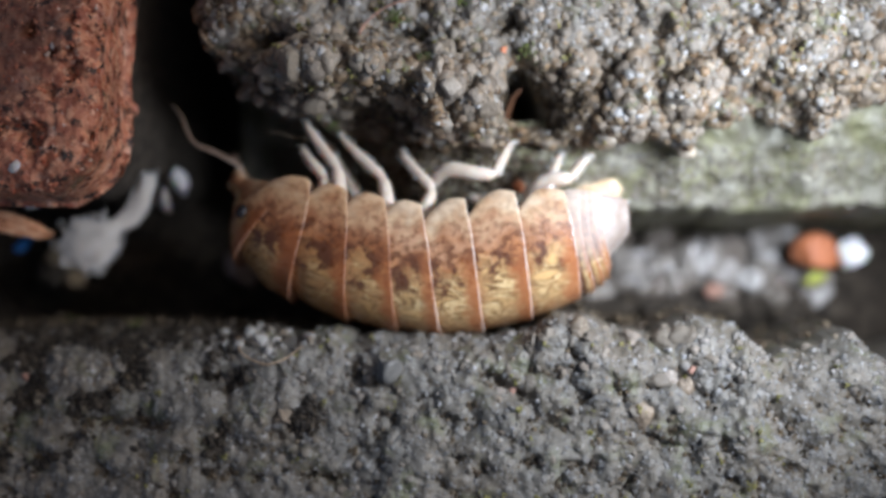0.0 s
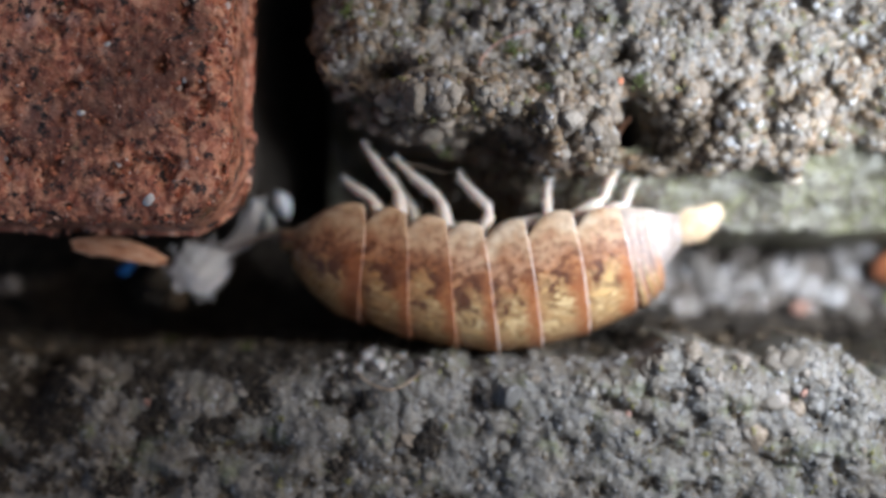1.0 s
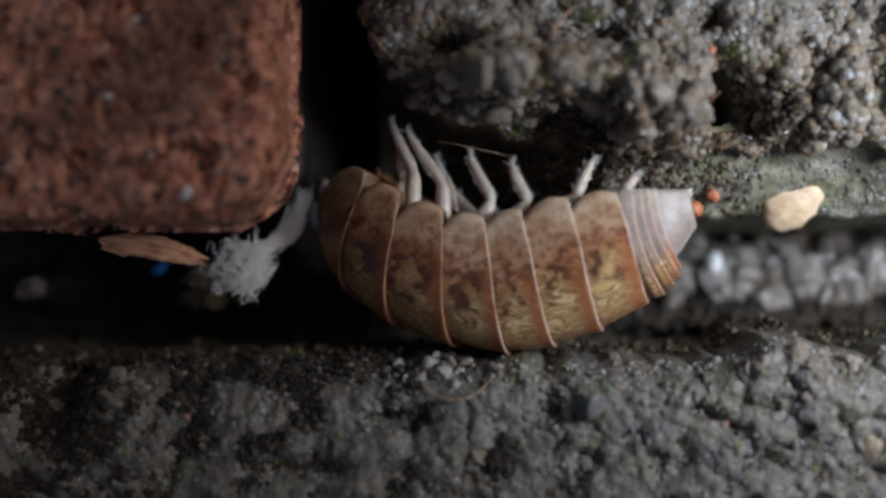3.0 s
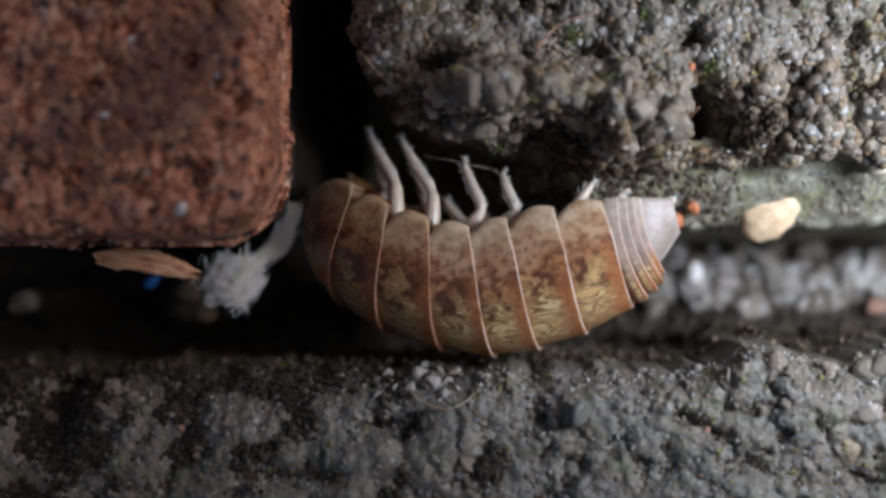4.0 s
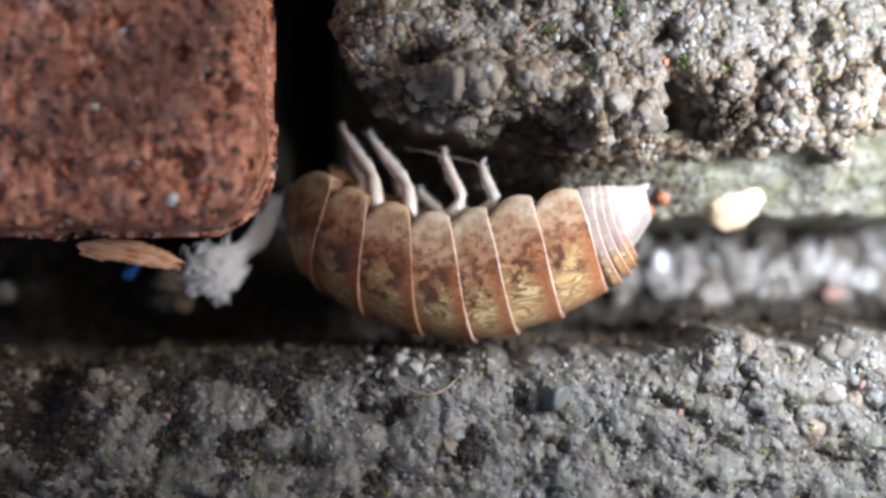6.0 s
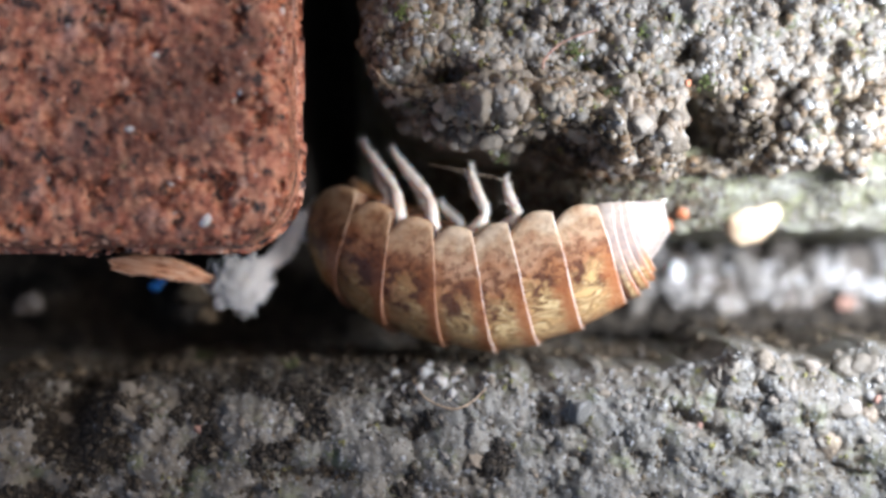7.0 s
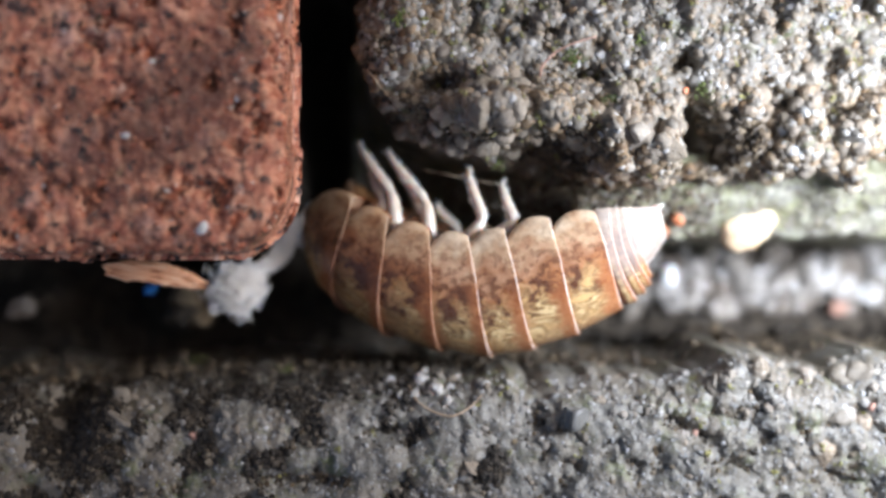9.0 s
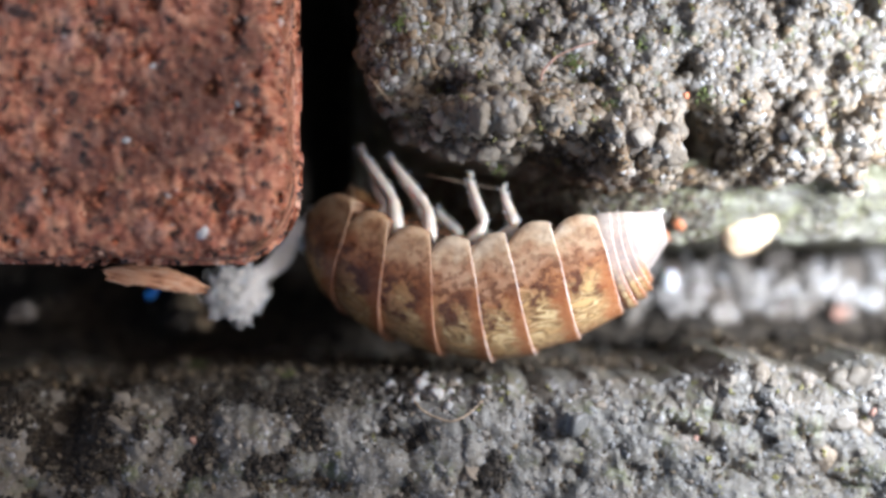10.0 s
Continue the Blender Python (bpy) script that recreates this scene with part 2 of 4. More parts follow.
MARL = grit("sandy_lump", [(0.0, (0.14, 0.11, 0.08)), (0.4, (0.23, 0.19, 0.145)), (0.7, (0.22, 0.155, 0.095)), (1.0, (0.30, 0.265, 0.22))], (0.4, 0.85), sss=0.2, relief=0.12)
MARL_LUMP = grit("damp_sandy_lump", [(0.0, (0.13, 0.11, 0.085)), (0.5, (0.22, 0.19, 0.15)), (0.8, (0.26, 0.20, 0.14)), (1.0, (0.33, 0.29, 0.25))], (0.12, 0.45), True, 0.2, 0.1)
PEBBLE = grit("pebble_quartz", [(0.0, (0.14, 0.115, 0.085)), (0.4, (0.22, 0.19, 0.15)), (0.7, (0.19, 0.145, 0.10)), (1.0, (0.30, 0.27, 0.23))], (0.4, 0.8), single=True)


def fired_clay():
    p = Paint("fired_clay", 0.75, 0.4)
    grain = p.ramp(p.voronoi(3.4, "Color"), [(0.0, (0.14, 0.05, 0.033)), (0.25, (0.38, 0.115, 0.065)), (0.5, (0.54, 0.20, 0.11)), (0.8, (0.66, 0.31, 0.18)), (1.0, (0.72, 0.44, 0.32))])
    base = p.mix(p.ramp(p.noise(0.5, 5), [(0.40, 0.0), (0.7, 0.35)]), grain, (0.50, 0.145, 0.075))
    base = p.mix(p.ramp(p.noise(1.0, 5, rough=0.65), [(0.50, 0.0), (0.60, 0.6)]), base, (0.22, 0.08, 0.047))
    base = p.mix(p.ramp(p.noise(0.8, 6), [(0.55, 0.0), (0.72, 0.5)]), base, (0.52, 0.36, 0.30))
    base = p.mix(p.ramp(p.noise(0.28, 5), [(0.49, 0.0), (0.57, 0.7)]), base, (0.14, 0.048, 0.028))
    base = p.mix(p.ramp(p.noise(2.6, 4, rough=0.7), [(0.60, 0.0), (0.66, 0.8)]), base, (0.74, 0.36, 0.20))
    base = p.mix(p.ramp(p.noise(2.0, 5, rough=0.7), [(0.54, 0.0), (0.60, 1.0)]), base, (0.035, 0.022, 0.018))
    base = p.mix(p.ramp(p.noise(1.3, 4), [(0.64, 0.0), (0.72, 0.7)]), base, (0.05, 0.06, 0.025))
    vm = p.t.nodes.new("ShaderNodeVectorMath")
    vm.operation = "DISTANCE"
    p.link(p.mm, vm.inputs[0])
    vm.inputs[1].default_value = (-11.6, 14.8, 3.0)
    ring = p.math("ADD", p.math("MULTIPLY", vm.outputs["Value"], 0.2), p.math("MULTIPLY", p.math("SUBTRACT", p.noise(0.7, 5, rough=0.65), 0.5), 1.1))
    base = p.mix(p.ramp(ring, [(0.22, 0.65), (0.55, 0.0)]), base, (0.11, 0.04, 0.023))
    base = p.mix(1.0, base, (0.98, 1.05, 1.08), "MULTIPLY")
    return p.done(base, p.noise(8, 6), 0.09, p.ramp(p.noise(3.5, 4), [(0.4, 0.15), (0.62, 0.65)]))


CLAY = fired_clay()
CLAY_GRAIN = grit("clay_grains", [(0.0, (0.05, 0.03, 0.025)), (0.22, (0.30, 0.075, 0.04)), (0.5, (0.52, 0.16, 0.08)), (0.80, (0.70, 0.30, 0.16)), (0.97, (0.50, 0.34, 0.26)), (1.0, (0.60, 0.50, 0.44))], (0.15, 0.6))


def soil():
    p = Paint("damp_soil_and_shade", 0.9, 0.3)
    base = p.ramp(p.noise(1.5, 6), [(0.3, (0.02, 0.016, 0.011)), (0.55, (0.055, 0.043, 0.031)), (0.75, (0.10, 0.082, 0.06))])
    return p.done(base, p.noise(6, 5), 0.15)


# soil of the joint; on the brick's side it stands for shade
SOIL_AND_SHADE = soil()
SOIL_CRUMB = grit("soil_crumbs", [(0.0, (0.010, 0.007, 0.004)), (0.6, (0.030, 0.021, 0.012)), (0.96, (0.055, 0.04, 0.024)), (1.0, (0.16, 0.13, 0.09))], (0.6, 0.95))
DIRT_SHADE = grit("brown_dirt_and_shade", [(0.0, (0.024, 0.016, 0.009)), (0.6, (0.065, 0.043, 0.022)), (0.9, (0.115, 0.08, 0.042)), (1.0, (0.21, 0.165, 0.11))], (0.5, 0.9))
GRAVEL = grit("pale_gravel", [(0.0, (0.12, 0.095, 0.075)), (0.4, (0.21, 0.185, 0.155)), (0.8, (0.28, 0.255, 0.23)), (1.0, (0.52, 0.50, 0.47))], (0.10, 0.40), single=True)


def algae():
    p = Paint("algae_mortar", 0.8, 0.35)
    base = p.ramp(p.noise(1.2, 6), [(0.3, (0.07, 0.06, 0.04)), (0.5, (0.20, 0.185, 0.135)), (0.7, (0.37, 0.355, 0.29))])
    base = p.mix(p.ramp(p.noise(0.8, 5), [(0.40, 0.0), (0.62, 0.6)]), base, (0.17, 0.17, 0.07))
    return p.done(base, p.noise(7, 6), 0.12, p.ramp(p.noise(3, 3), [(0.4, 0.35), (0.65, 0.85)]))


ALGAE = algae()


def simple(name, dark, light, scale=2.0, rough=0.6, sss=0.0, relief=0.03):
    p = Paint(name, rough)
    return p.done(p.ramp(p.noise(scale, 5), [(0.3, dark), (0.7, light)]), p.noise(scale * 4, 4), relief, None, sss)


ALGA = simple("yellow_alga", (0.09, 0.085, 0.02), (0.28, 0.25, 0.075), 3.0, 0.6)
MOSS = simple("moss", (0.03, 0.045, 0.008), (0.16, 0.19, 0.04), 3.0, 0.7)
RED_ROOT = simple("reddish_rootlet", (0.20, 0.09, 0.06), (0.44, 0.26, 0.19), 3.0, 0.5)
ROOT = simple("dry_rootlet", (0.20, 0.13, 0.075), (0.46, 0.35, 0.24), 3.0, 0.6)
BARK = simple("brown_twig", (0.07, 0.03, 0.015), (0.20, 0.09, 0.045), 3.0, 0.5)


def wood():
    p = Paint("orange_wood", 0.45, 0.4)
    st = p.t.nodes.new("ShaderNodeMapping")
    st.inputs["Scale"].default_value = (0.5, 4.0, 4.0)
    p.link(p.mm, st.inputs["Vector"])
    n = p.noise(1.8, 5, st.outputs["Vector"])
    return p.done(p.ramp(n, [(0.3, (0.26, 0.08, 0.03)), (0.45, (0.65, 0.29, 0.14)), (0.66, (0.75, 0.45, 0.275))]), n, 0.12)


WOOD = wood()
CLOD = simple("brown_clod", (0.12, 0.088, 0.052), (0.34, 0.255, 0.155), 2.5, 0.8, 0.0, 0.1)
BLUE = simple("blue_plastic", (0.01, 0.16, 0.55), (0.03, 0.30, 0.80), 2.0, 0.35)
FLUFF = simple("white_fluff", (0.78, 0.77, 0.75), (0.92, 0.91, 0.89), 2.0, 0.7, 0.4)
SILK = simple("cobweb_silk", (0.84, 0.77, 0.68), (0.93, 0.88, 0.80), 2.0, 0.7, 0.3)
HUSK = simple("cream_husk", (0.54, 0.365, 0.20), (0.79, 0.61, 0.42), 2.0, 0.5, 0.2)
ORANGE = simple("orange_grit", (0.38, 0.11, 0.04), (0.60, 0.22, 0.10), 3.0, 0.5)
ROSE = simple("rosy_quartz", (0.34, 0.24, 0.20), (0.55, 0.44, 0.39), 2.0, 0.5)
LEAFY = simple("yellow_green_leaf", (0.25, 0.28, 0.03), (0.5, 0.5, 0.08), 2.0, 0.5)


def shell(name, pale, brown=0.0):
    """The plates: milky margins, rusty mottling, a dark row and yellow squiggles along the back."""
    p = Paint(name, 0.36, 0.32)
    own = p.t.nodes.new("ShaderNodeVectorMath")
    own.operation = "ADD"
    p.link(p.mm, own.inputs[0])
    p.link(p.math("MULTIPLY", p.chance(), 60.0), own.inputs[1])
    p.mm = own.outputs["Vector"]
    u, v, _ = p.split(p.uv)
    flank = p.math("ABSOLUTE", v)
    wobble = p.math("ADD", flank, p.math("MULTIPLY", p.math("SUBTRACT", p.noise(1.1, 5, rough=0.6), 0.5), 0.42))
    base = p.ramp(wobble, [(0.0, (0.48, 0.27, 0.13)), (0.45, (0.50, 0.285, 0.14)), (0.72, (0.46, 0.22, 0.105)), (0.84, (0.48, 0.28, 0.17)), (0.93, (0.55, 0.39, 0.245)), (1.05, (0.67, 0.55, 0.40))])
    milk = p.ramp(wobble, [(0.2, 0.7), (0.78, 1.0), (0.95, 0.25)])
    base = p.mix(p.math("MULTIPLY", p.ramp(p.noise(1.0, 4, rough=0.6), [(0.44, 0.0), (0.54, 0.85)]), milk), base, (0.28, 0.115, 0.05))
    base = p.mix(p.math("MULTIPLY", p.ramp(p.noise(3.6, 4, rough=0.6), [(0.49, 0.0), (0.56, 0.85)]), milk), base, (0.13, 0.055, 0.028))
    st = p.t.nodes.new("ShaderNodeMapping")
    st.inputs["Scale"].default_value = (0.65, 2.3, 2.3)
    p.link(p.mm, st.inputs["Vector"])
    wave = p.noise(1.0, 2, st.outputs["Vector"], 0.45, 0.8)
    patch = p.ramp(p.noise(0.9, 4), [(0.32, 0.45), (0.5, 1.0)])
    lane = p.math("ADD", u, p.math("MULTIPLY", p.math("SUBTRACT", p.noise(1.6, 4), 0.5), 0.55))
    zone = p.math("MULTIPLY", p.ramp(wobble, [(0.10, 0.15), (0.30, 0.85), (0.56, 1.0), (0.73, 0.0)]), p.ramp(lane, [(0.02, 0.4), (0.12, 1.0), (0.66, 1.0), (0.84, 0.0)]))
    zone = p.math("MULTIPLY", zone, patch)
    base = p.mix(p.math("MULTIPLY", zone, 0.9), base, (0.66, 0.445, 0.20))
    line = p.ramp(wave, [(0.38, 0.0), (0.435, 1.0), (0.475, 0.0), (0.51, 0.0), (0.55, 1.0), (0.60, 0.0), (0.63, 0.0), (0.66, 0.9), (0.70, 0.0)])
    base = p.mix(p.math("MULTIPLY", line, zone), base, (0.13, 0.065, 0.03))
    gleam = p.ramp(wave, [(0.465, 0.0), (0.495, 0.8), (0.525, 0.0)])
    base = p.mix(p.math("MULTIPLY", gleam, zone), base, (0.75, 0.62, 0.36))
    spot = p.math("MULTIPLY", p.ramp(p.noise(1.5, 3, rough=0.6), [(0.47, 0.0), (0.55, 0.95)]), p.ramp(wobble, [(0.46, 0.0), (0.56, 1.0), (0.72, 1.0), (0.82, 0.0)]))
    base = p.mix(spot, base, (0.11, 0.045, 0.026))
    band = p.math("MULTIPLY", p.ramp(lane, [(0.62, 0.0), (0.80, 0.8), (1.0, 0.7)]), p.ramp(wobble, [(0.0, 0.9), (0.6, 1.0), (0.82, 0.0)]))
    base = p.mix(band, base, (0.40, 0.15, 0.06))
    # brown tint; on the front plates it is deepened to stand for shade
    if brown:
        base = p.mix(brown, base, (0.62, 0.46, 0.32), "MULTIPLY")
    # pale rim whitened as a painted highlight, the face behind it darkened as shade
    hind = p.math("MULTIPLY", u, 0.7)
    base = p.mix(p.math("MULTIPLY", p.ramp(hind, [(0.684, 0.0), (0.692, 1.0), (0.703, 1.0), (0.710, 0.0)]), p.ramp(p.noise(0.7, 3), [(0.40, 0.04 if brown else 0.18), (0.60, 0.2 if brown else 1.0)])), base, (0.82, 0.77, 0.71))
    base = p.mix(p.ramp(hind, [(0.715, 0.0), (0.78, 0.6)]), base, (0.26, 0.16, 0.11))
    if pale:
        base = p.mix(p.ramp(wobble, [(0.40, 0.0), (0.66, pale), (0.9, pale)]), base, (0.52, 0.46, 0.415))
        base = p.mix(p.math("MULTIPLY", p.ramp(p.noise(3.0, 3), [(0.5, 0.0), (0.62, 0.5)]), p.ramp(wobble, [(0.5, 0.0), (0.7, 1.0)])), base, (0.36, 0.30, 0.26))
        base = p.mix(p.math("MULTIPLY", p.ramp(u, [(0.0, 1.0), (0.22, 0.9), (0.45, 0.0)]), p.ramp(wobble, [(0.52, 1.0), (0.78, 0.0)])), base, (0.14, 0.055, 0.028))
    if not pale:
        base = p.mix(0.45, base, (0.93, 0.84, 0.74), "MULTIPLY")
    return p.done(base, p.noise(7, 4), 0.02, p.ramp(p.noise(4, 3), [(0.35, 0.22), (0.65, 0.45)]), 0.07, (0.25, 0.18, 0.12))


SHELL = shell("plate_cuticle", 0.0)
# copies of SHELL with the foremost plates' shade in the colour
SHELL_FRONT_SHADED = shell("shaded_front_plate_cuticle", 0.0, 0.62)
SHELL_HALF_SHADED = shell("half_shaded_plate_cuticle", 0.0, 0.4)
SHELL_HEAD = shell("head_cuticle", 0.0, 0.5)
SHELL_TAIL = shell("pale_tail_cuticle", 0.55)
LIMB = simple("pale_limb", (0.44, 0.355, 0.28), (0.64, 0.56, 0.47), 1.6, 0.3, 0.7, 0.015)
WHIP = simple("pale_antenna", (0.14, 0.09, 0.06), (0.28, 0.21, 0.16), 1.6, 0.35, 0.3, 0.015)
TELSON = simple("pale_telson", (0.27, 0.21, 0.17), (0.45, 0.39, 0.345), 1.6, 0.4, 0.2)
EYE = simple("black_eye", (0.01, 0.008, 0.008), (0.02, 0.016, 0.015), 4.0, 0.2)

# ---------------------------------------------------------------- paving
UP_X = [-7, -5.95, -5.7, -4.87, -3.7, -2.5, -0.9, 1.0, 3.0, 4.7, 5.05, 6.2, 6.5, 8.9, 10.7, 12.3, 12.9, 15.0, 17.1, 18.0, 19.6, 24, 60]
UP_Y = [19.0, 17.0, 15.6, 14.7, 13.75, 13.4, 12.95, 12.65, 12.25, 12.15, 12.25, 12.4, 12.5, 12.5, 12.65, 12.3, 13.2, 13.7, 12.8, 13.6, 14.3, 13.5, 13.5]
LOW_X = [-80, -22, -18.8, -16.9, -14, -11, -6, 0, 3, 6, 7.2, 8.4, 9.6, 11, 12.6, 14.2, 15.3, 16.6, 18.3, 19.8, 24, 80]
LOW_Y = [5.0, 5.2, 5.2, 4.8, 5.05, 5.2, 5.25, 5.35, 5.35, 5.3, 5.95, 6.25, 5.7, 5.6, 6.05, 5.7, 4.8, 5.0, 5.6, 4.5, 5.2, 5.2]


def rounded_drop(d, r, depth, side=0.22):
    """Height lost near an edge: a rounded arris, then a steep side."""
    inside = np.clip(d, 0, r)
    arc = r - np.sqrt(np.maximum(r * r - (r - inside) ** 2, 0))
    return -arc * 0.9 - np.clip(-d / side, 0, 1) * depth


def blob(x, y, cx, cy, sx, sy):
    return np.exp(-((x - cx) / sx) ** 2 - ((y - cy) / sy) ** 2)


def mass(x, y, cx, cy, sx, sy):
    """Like blob, but flat inside and steep at its border."""
    return np.exp(-(((x - cx) / sx) ** 2 + ((y - cy) / sy) ** 2) ** 2)


def upper_edge(x, y):
    dy = y - np.interp(x, UP_X, UP_Y) + 0.16 * fbm(x * 1.3, y * 1.3, 3, 5)
    dx = x + 6.05 + 0.12 * fbm(y * 1.1, x, 3, 6)
    return np.minimum(np.minimum(dy, dx), np.minimum(62 - x, 70 - y))


def step(q):
    return 1 / (1 + np.exp(-np.clip(q, -30, 30)))


def terrace(x, y):
    """The broken lower shelf along the front of the paver, 0 to 1."""
    return step((13.85 + 0.6 * np.clip(-3.0 - x, 0, 4) + 0.5 * fbm(x * 0.8, y * 0.8, 3, 18) - y) / 0.14) * step((2.3 + 0.3 * noise2(y * 2, x, 19) - x) / 0.2)


def upper_height(x, y):
    d = upper_edge(x, y)
    z = -0.35 + 1.35 * blob(x, y, -1.8, 14.6, 4.2, 1.9) + 0.5 * blob(x, y, 2.2, 14.4, 1.6, 1.5) - 0.5 * blob(x, y, 9, 16, 4, 2.5)
    z = z + 0.42 * fbm(x * 0.55, y * 0.55, 3, 11) + 0.16 * fbm(x * 1.6, y * 1.6, 4, 12) + (0.25 + 0.75 * np.clip((16.2 - y) / 1.5, 0, 1)) * (domes(x, y, 0.85, 13) - 0.75) + 0.26 * (domes(x, y, 1.9, 15) - 0.75) + 0.10 * (domes(x, y, 3.6, 17) - 0.75) - 0.6 * np.clip(fbm(x * 0.7, y * 0.7, 3, 14) - 0.40, 0, 1)
    z = z - 8.0 * mass(x, y, 6.0, 14.1, 0.62, 1.05) - 3.2 * blob(x, y, 7.0, 13.7, 0.9, 1.15) - 0.8 * blob(x, y, 8.6, 12.9, 0.8, 0.6) + 0.4 * blob(x, y, 8.3, 14.1, 0.6, 0.7) - 1.4 * blob(x, y, 15.2, 14.2, 1.6, 0.7) - 1.0 * blob(x, y, 11.3, 14.6, 1.0, 0.6)
    z = z - 0.6 * blob(x, y, 0.1, 13.5, 1.0, 0.45) - 1.3 * blob(x, y, -3.0, 15.9, 0.8, 0.5) - 0.9 * blob(x, y, -2.6, 14.0, 0.5, 0.4)
    z = z + 1.15 * (domes(x, y, 0.55, 16) - 0.75) * np.clip((16.0 - y) / 1.2, 0, 1)
    z = z - 0.06 * np.clip(x - 7, 0, 14) - 1.35 * terrace(x, y)
    z = z + 0.9 * mass(x, y, 3.75, 13.6, 1.6, 1.55) + 0.7 * mass(x, y, -0.7, 14.75, 1.75, 0.85) - 1.0 * mass(x, y, 1.0, 13.25, 1.35, 0.75)
    z = z - 1.1 * mass(x, y, -3.6, 15.7, 1.3, 0.55) - 0.9 * mass(x, y, -5.0, 14.6, 0.7, 0.6) - 0.8 * mass(x, y, 2.0, 16.2, 0.9, 0.4)
    z = z - 0.9 * np.clip(fbm(x * 0.9 + 3, y * 0.9, 3, 20) - 0.25, 0, 1)
    return z + rounded_drop(d, 2.2, 13)


def lower_edge(x, y):
    dy = np.interp(x, LOW_X, LOW_Y) - y + 0.18 * fbm(x * 1.2, y * 1.2, 3, 25)
    return np.minimum(np.minimum(dy, y + 95), np.minimum(x + 78, 78 - x))


def lower_height(x, y):
    d = lower_edge(x, y)
    z = -0.35 + 0.07 * np.clip(3.5 - y, 0, 5) + 0.30 * fbm(x * 0.5, y * 0.5, 3, 31) + 0.10 * fbm(x * 1.8, y * 1.8, 3, 32) + (0.14 + 0.22 * step((x - 1) / 2)) * (domes(x, y, 1.1, 33) - 0.75) + 0.10 * (domes(x, y, 2.4, 35) - 0.75) + 0.09 * (domes(x, y, 4.2, 36) - 0.75) - 0.6 * np.clip(fbm(x * 0.8, y * 1.3, 4, 34) - 0.5, 0, 1)
    z = z - 2.3 * blob(x, y, -9.5, 5.7, 5.5, 1.1) - 2.4 * blob(x, y, -16.9, 4.3, 1.1, 1.7) - 0.8 * blob(x, y, -5.2, 3.4, 0.7, 0.35) - 0.5 * blob(x, y, 6.9, 2.1, 0.9, 0.3) - 0.7 * blob(x, y, -8.5, 1.8, 2.4, 0.35)
    z = z + 0.40 * (domes(x, y, 0.5, 37) - 0.72) * step((-1.5 - x) / 0.8) - 0.07 * np.clip(-6 - x, 0, 14) - 1.3 * np.clip(1 - d / 1.6, 0, 1) ** 2
    return z + rounded_drop(d, 1.1, 13)


def brick_edge(x, y):
    qx, qy, r = -x - 8.42, y - 10.0, 2.1
    cx, cy = r - qx, r - qy
    corner = r - np.hypot(np.maximum(cx, 0), np.maximum(cy, 0)) + np.minimum(np.maximum(-cx, 0), np.maximum(-cy, 0))
    d = np.where((cx > 0) & (cy > 0), corner, np.minimum(qx, qy))
    return np.minimum(np.minimum(d, x + 105), 60 - y) + 0.07 * fbm(x * 0.9, y * 0.9, 3, 45)


def brick_height(x, y):
    d = brick_edge(x, y)
    pits = np.clip(fbm(x * 1.5, y * 1.5, 4, 51) - 0.35, 0, 1)
    z = 3.1 + 0.10 * fbm(x * 0.5, y * 0.5, 3, 52) - 0.7 * pits + 0.07 * (domes(x, y, 2.2, 53) - 0.75) + 0.06 * fbm(x * 5, y * 5, 2, 54)
    return z + rounded_drop(d, 0.9, 2.6, 0.12)


def slab(name, xs, ys, height, edge, material):
    x, y = np.meshgrid(xs, ys, indexing="ij")
    z = height(x, y)
    d = edge(x, y)
    inside = d > -0.28
    keep = inside[:-1, :-1] | inside[1:, :-1] | inside[:-1, 1:] | inside[1:, 1:]
    v, f = compact(np.stack([x, y, z], -1).reshape(-1, 3), grid_faces(len(xs), len(ys), keep))
    return mesh_of(name, v, f, material)


def scatter(n, box, height, edge, size, seed, sink=0.25, rim=-0.1, power=2.2, patch=0.0, band=99.0):
    """Places and radii of grains bedded in a surface."""
    r = np.random.RandomState(seed)
    x, y = r.uniform(box[0], box[1], n), r.uniform(box[2], box[3], n)
    gap = edge(x, y)
    ok = (gap > rim) & (gap < band)
    if box[0] < -15 and box[2] < 0:
        ok &= 1.3 * blob(x, y, -8.5, 5.6, 5.5, 0.9) + 1.1 * blob(x, y, -16.7, 4.4, 2.0, 2.0) < r.uniform(0, 1, n)
    if box[2] > 10 and box[0] > -8:
        ok &= terrace(x, y) * 0.9 < r.uniform(0.05, 1, n)
    if patch:
        ok &= fbm(x * patch, y * patch, 4, seed) > r.uniform(-0.9, 0.5, n)
    x, y = x[ok], y[ok]
    rad = size[0] + (size[1] - size[0]) * r.uniform(0, 1, len(x)) ** power
    z = height(x, y)
    fall = np.hypot(height(x + 0.1, y) - z, height(x, y + 0.1) - z)
    ok = (fall < 1.2) & (z > -3.4)
    return np.stack([x, y, z - sink * rad], -1)[ok], rad[ok]


def grains(name, parent, places, radii, shapes, seed, material, label, smooth=False):
    v, f = heap(places, radii, shapes, seed)
    return tagged(part(name, mesh_of(name, v, f, material, smooth), parent, label), kind="stuff")


def pebbles(parent, box, height, edge, n, size, seed, material, meshes):
    places, radii = scatter(n * 2, box, height, edge, size, seed, 0.3, 0.05, 1.6)
    r = np.random.RandomState(seed + 1)
    for (x, y, z), rad in list(zip(places, radii))[:n]:
        m = pose(x * MM, y * MM, z * MM, r.uniform(-25, 25), r.uniform(-25, 25), r.uniform(0, 360)) @ Matrix.Scale(rad, 4)
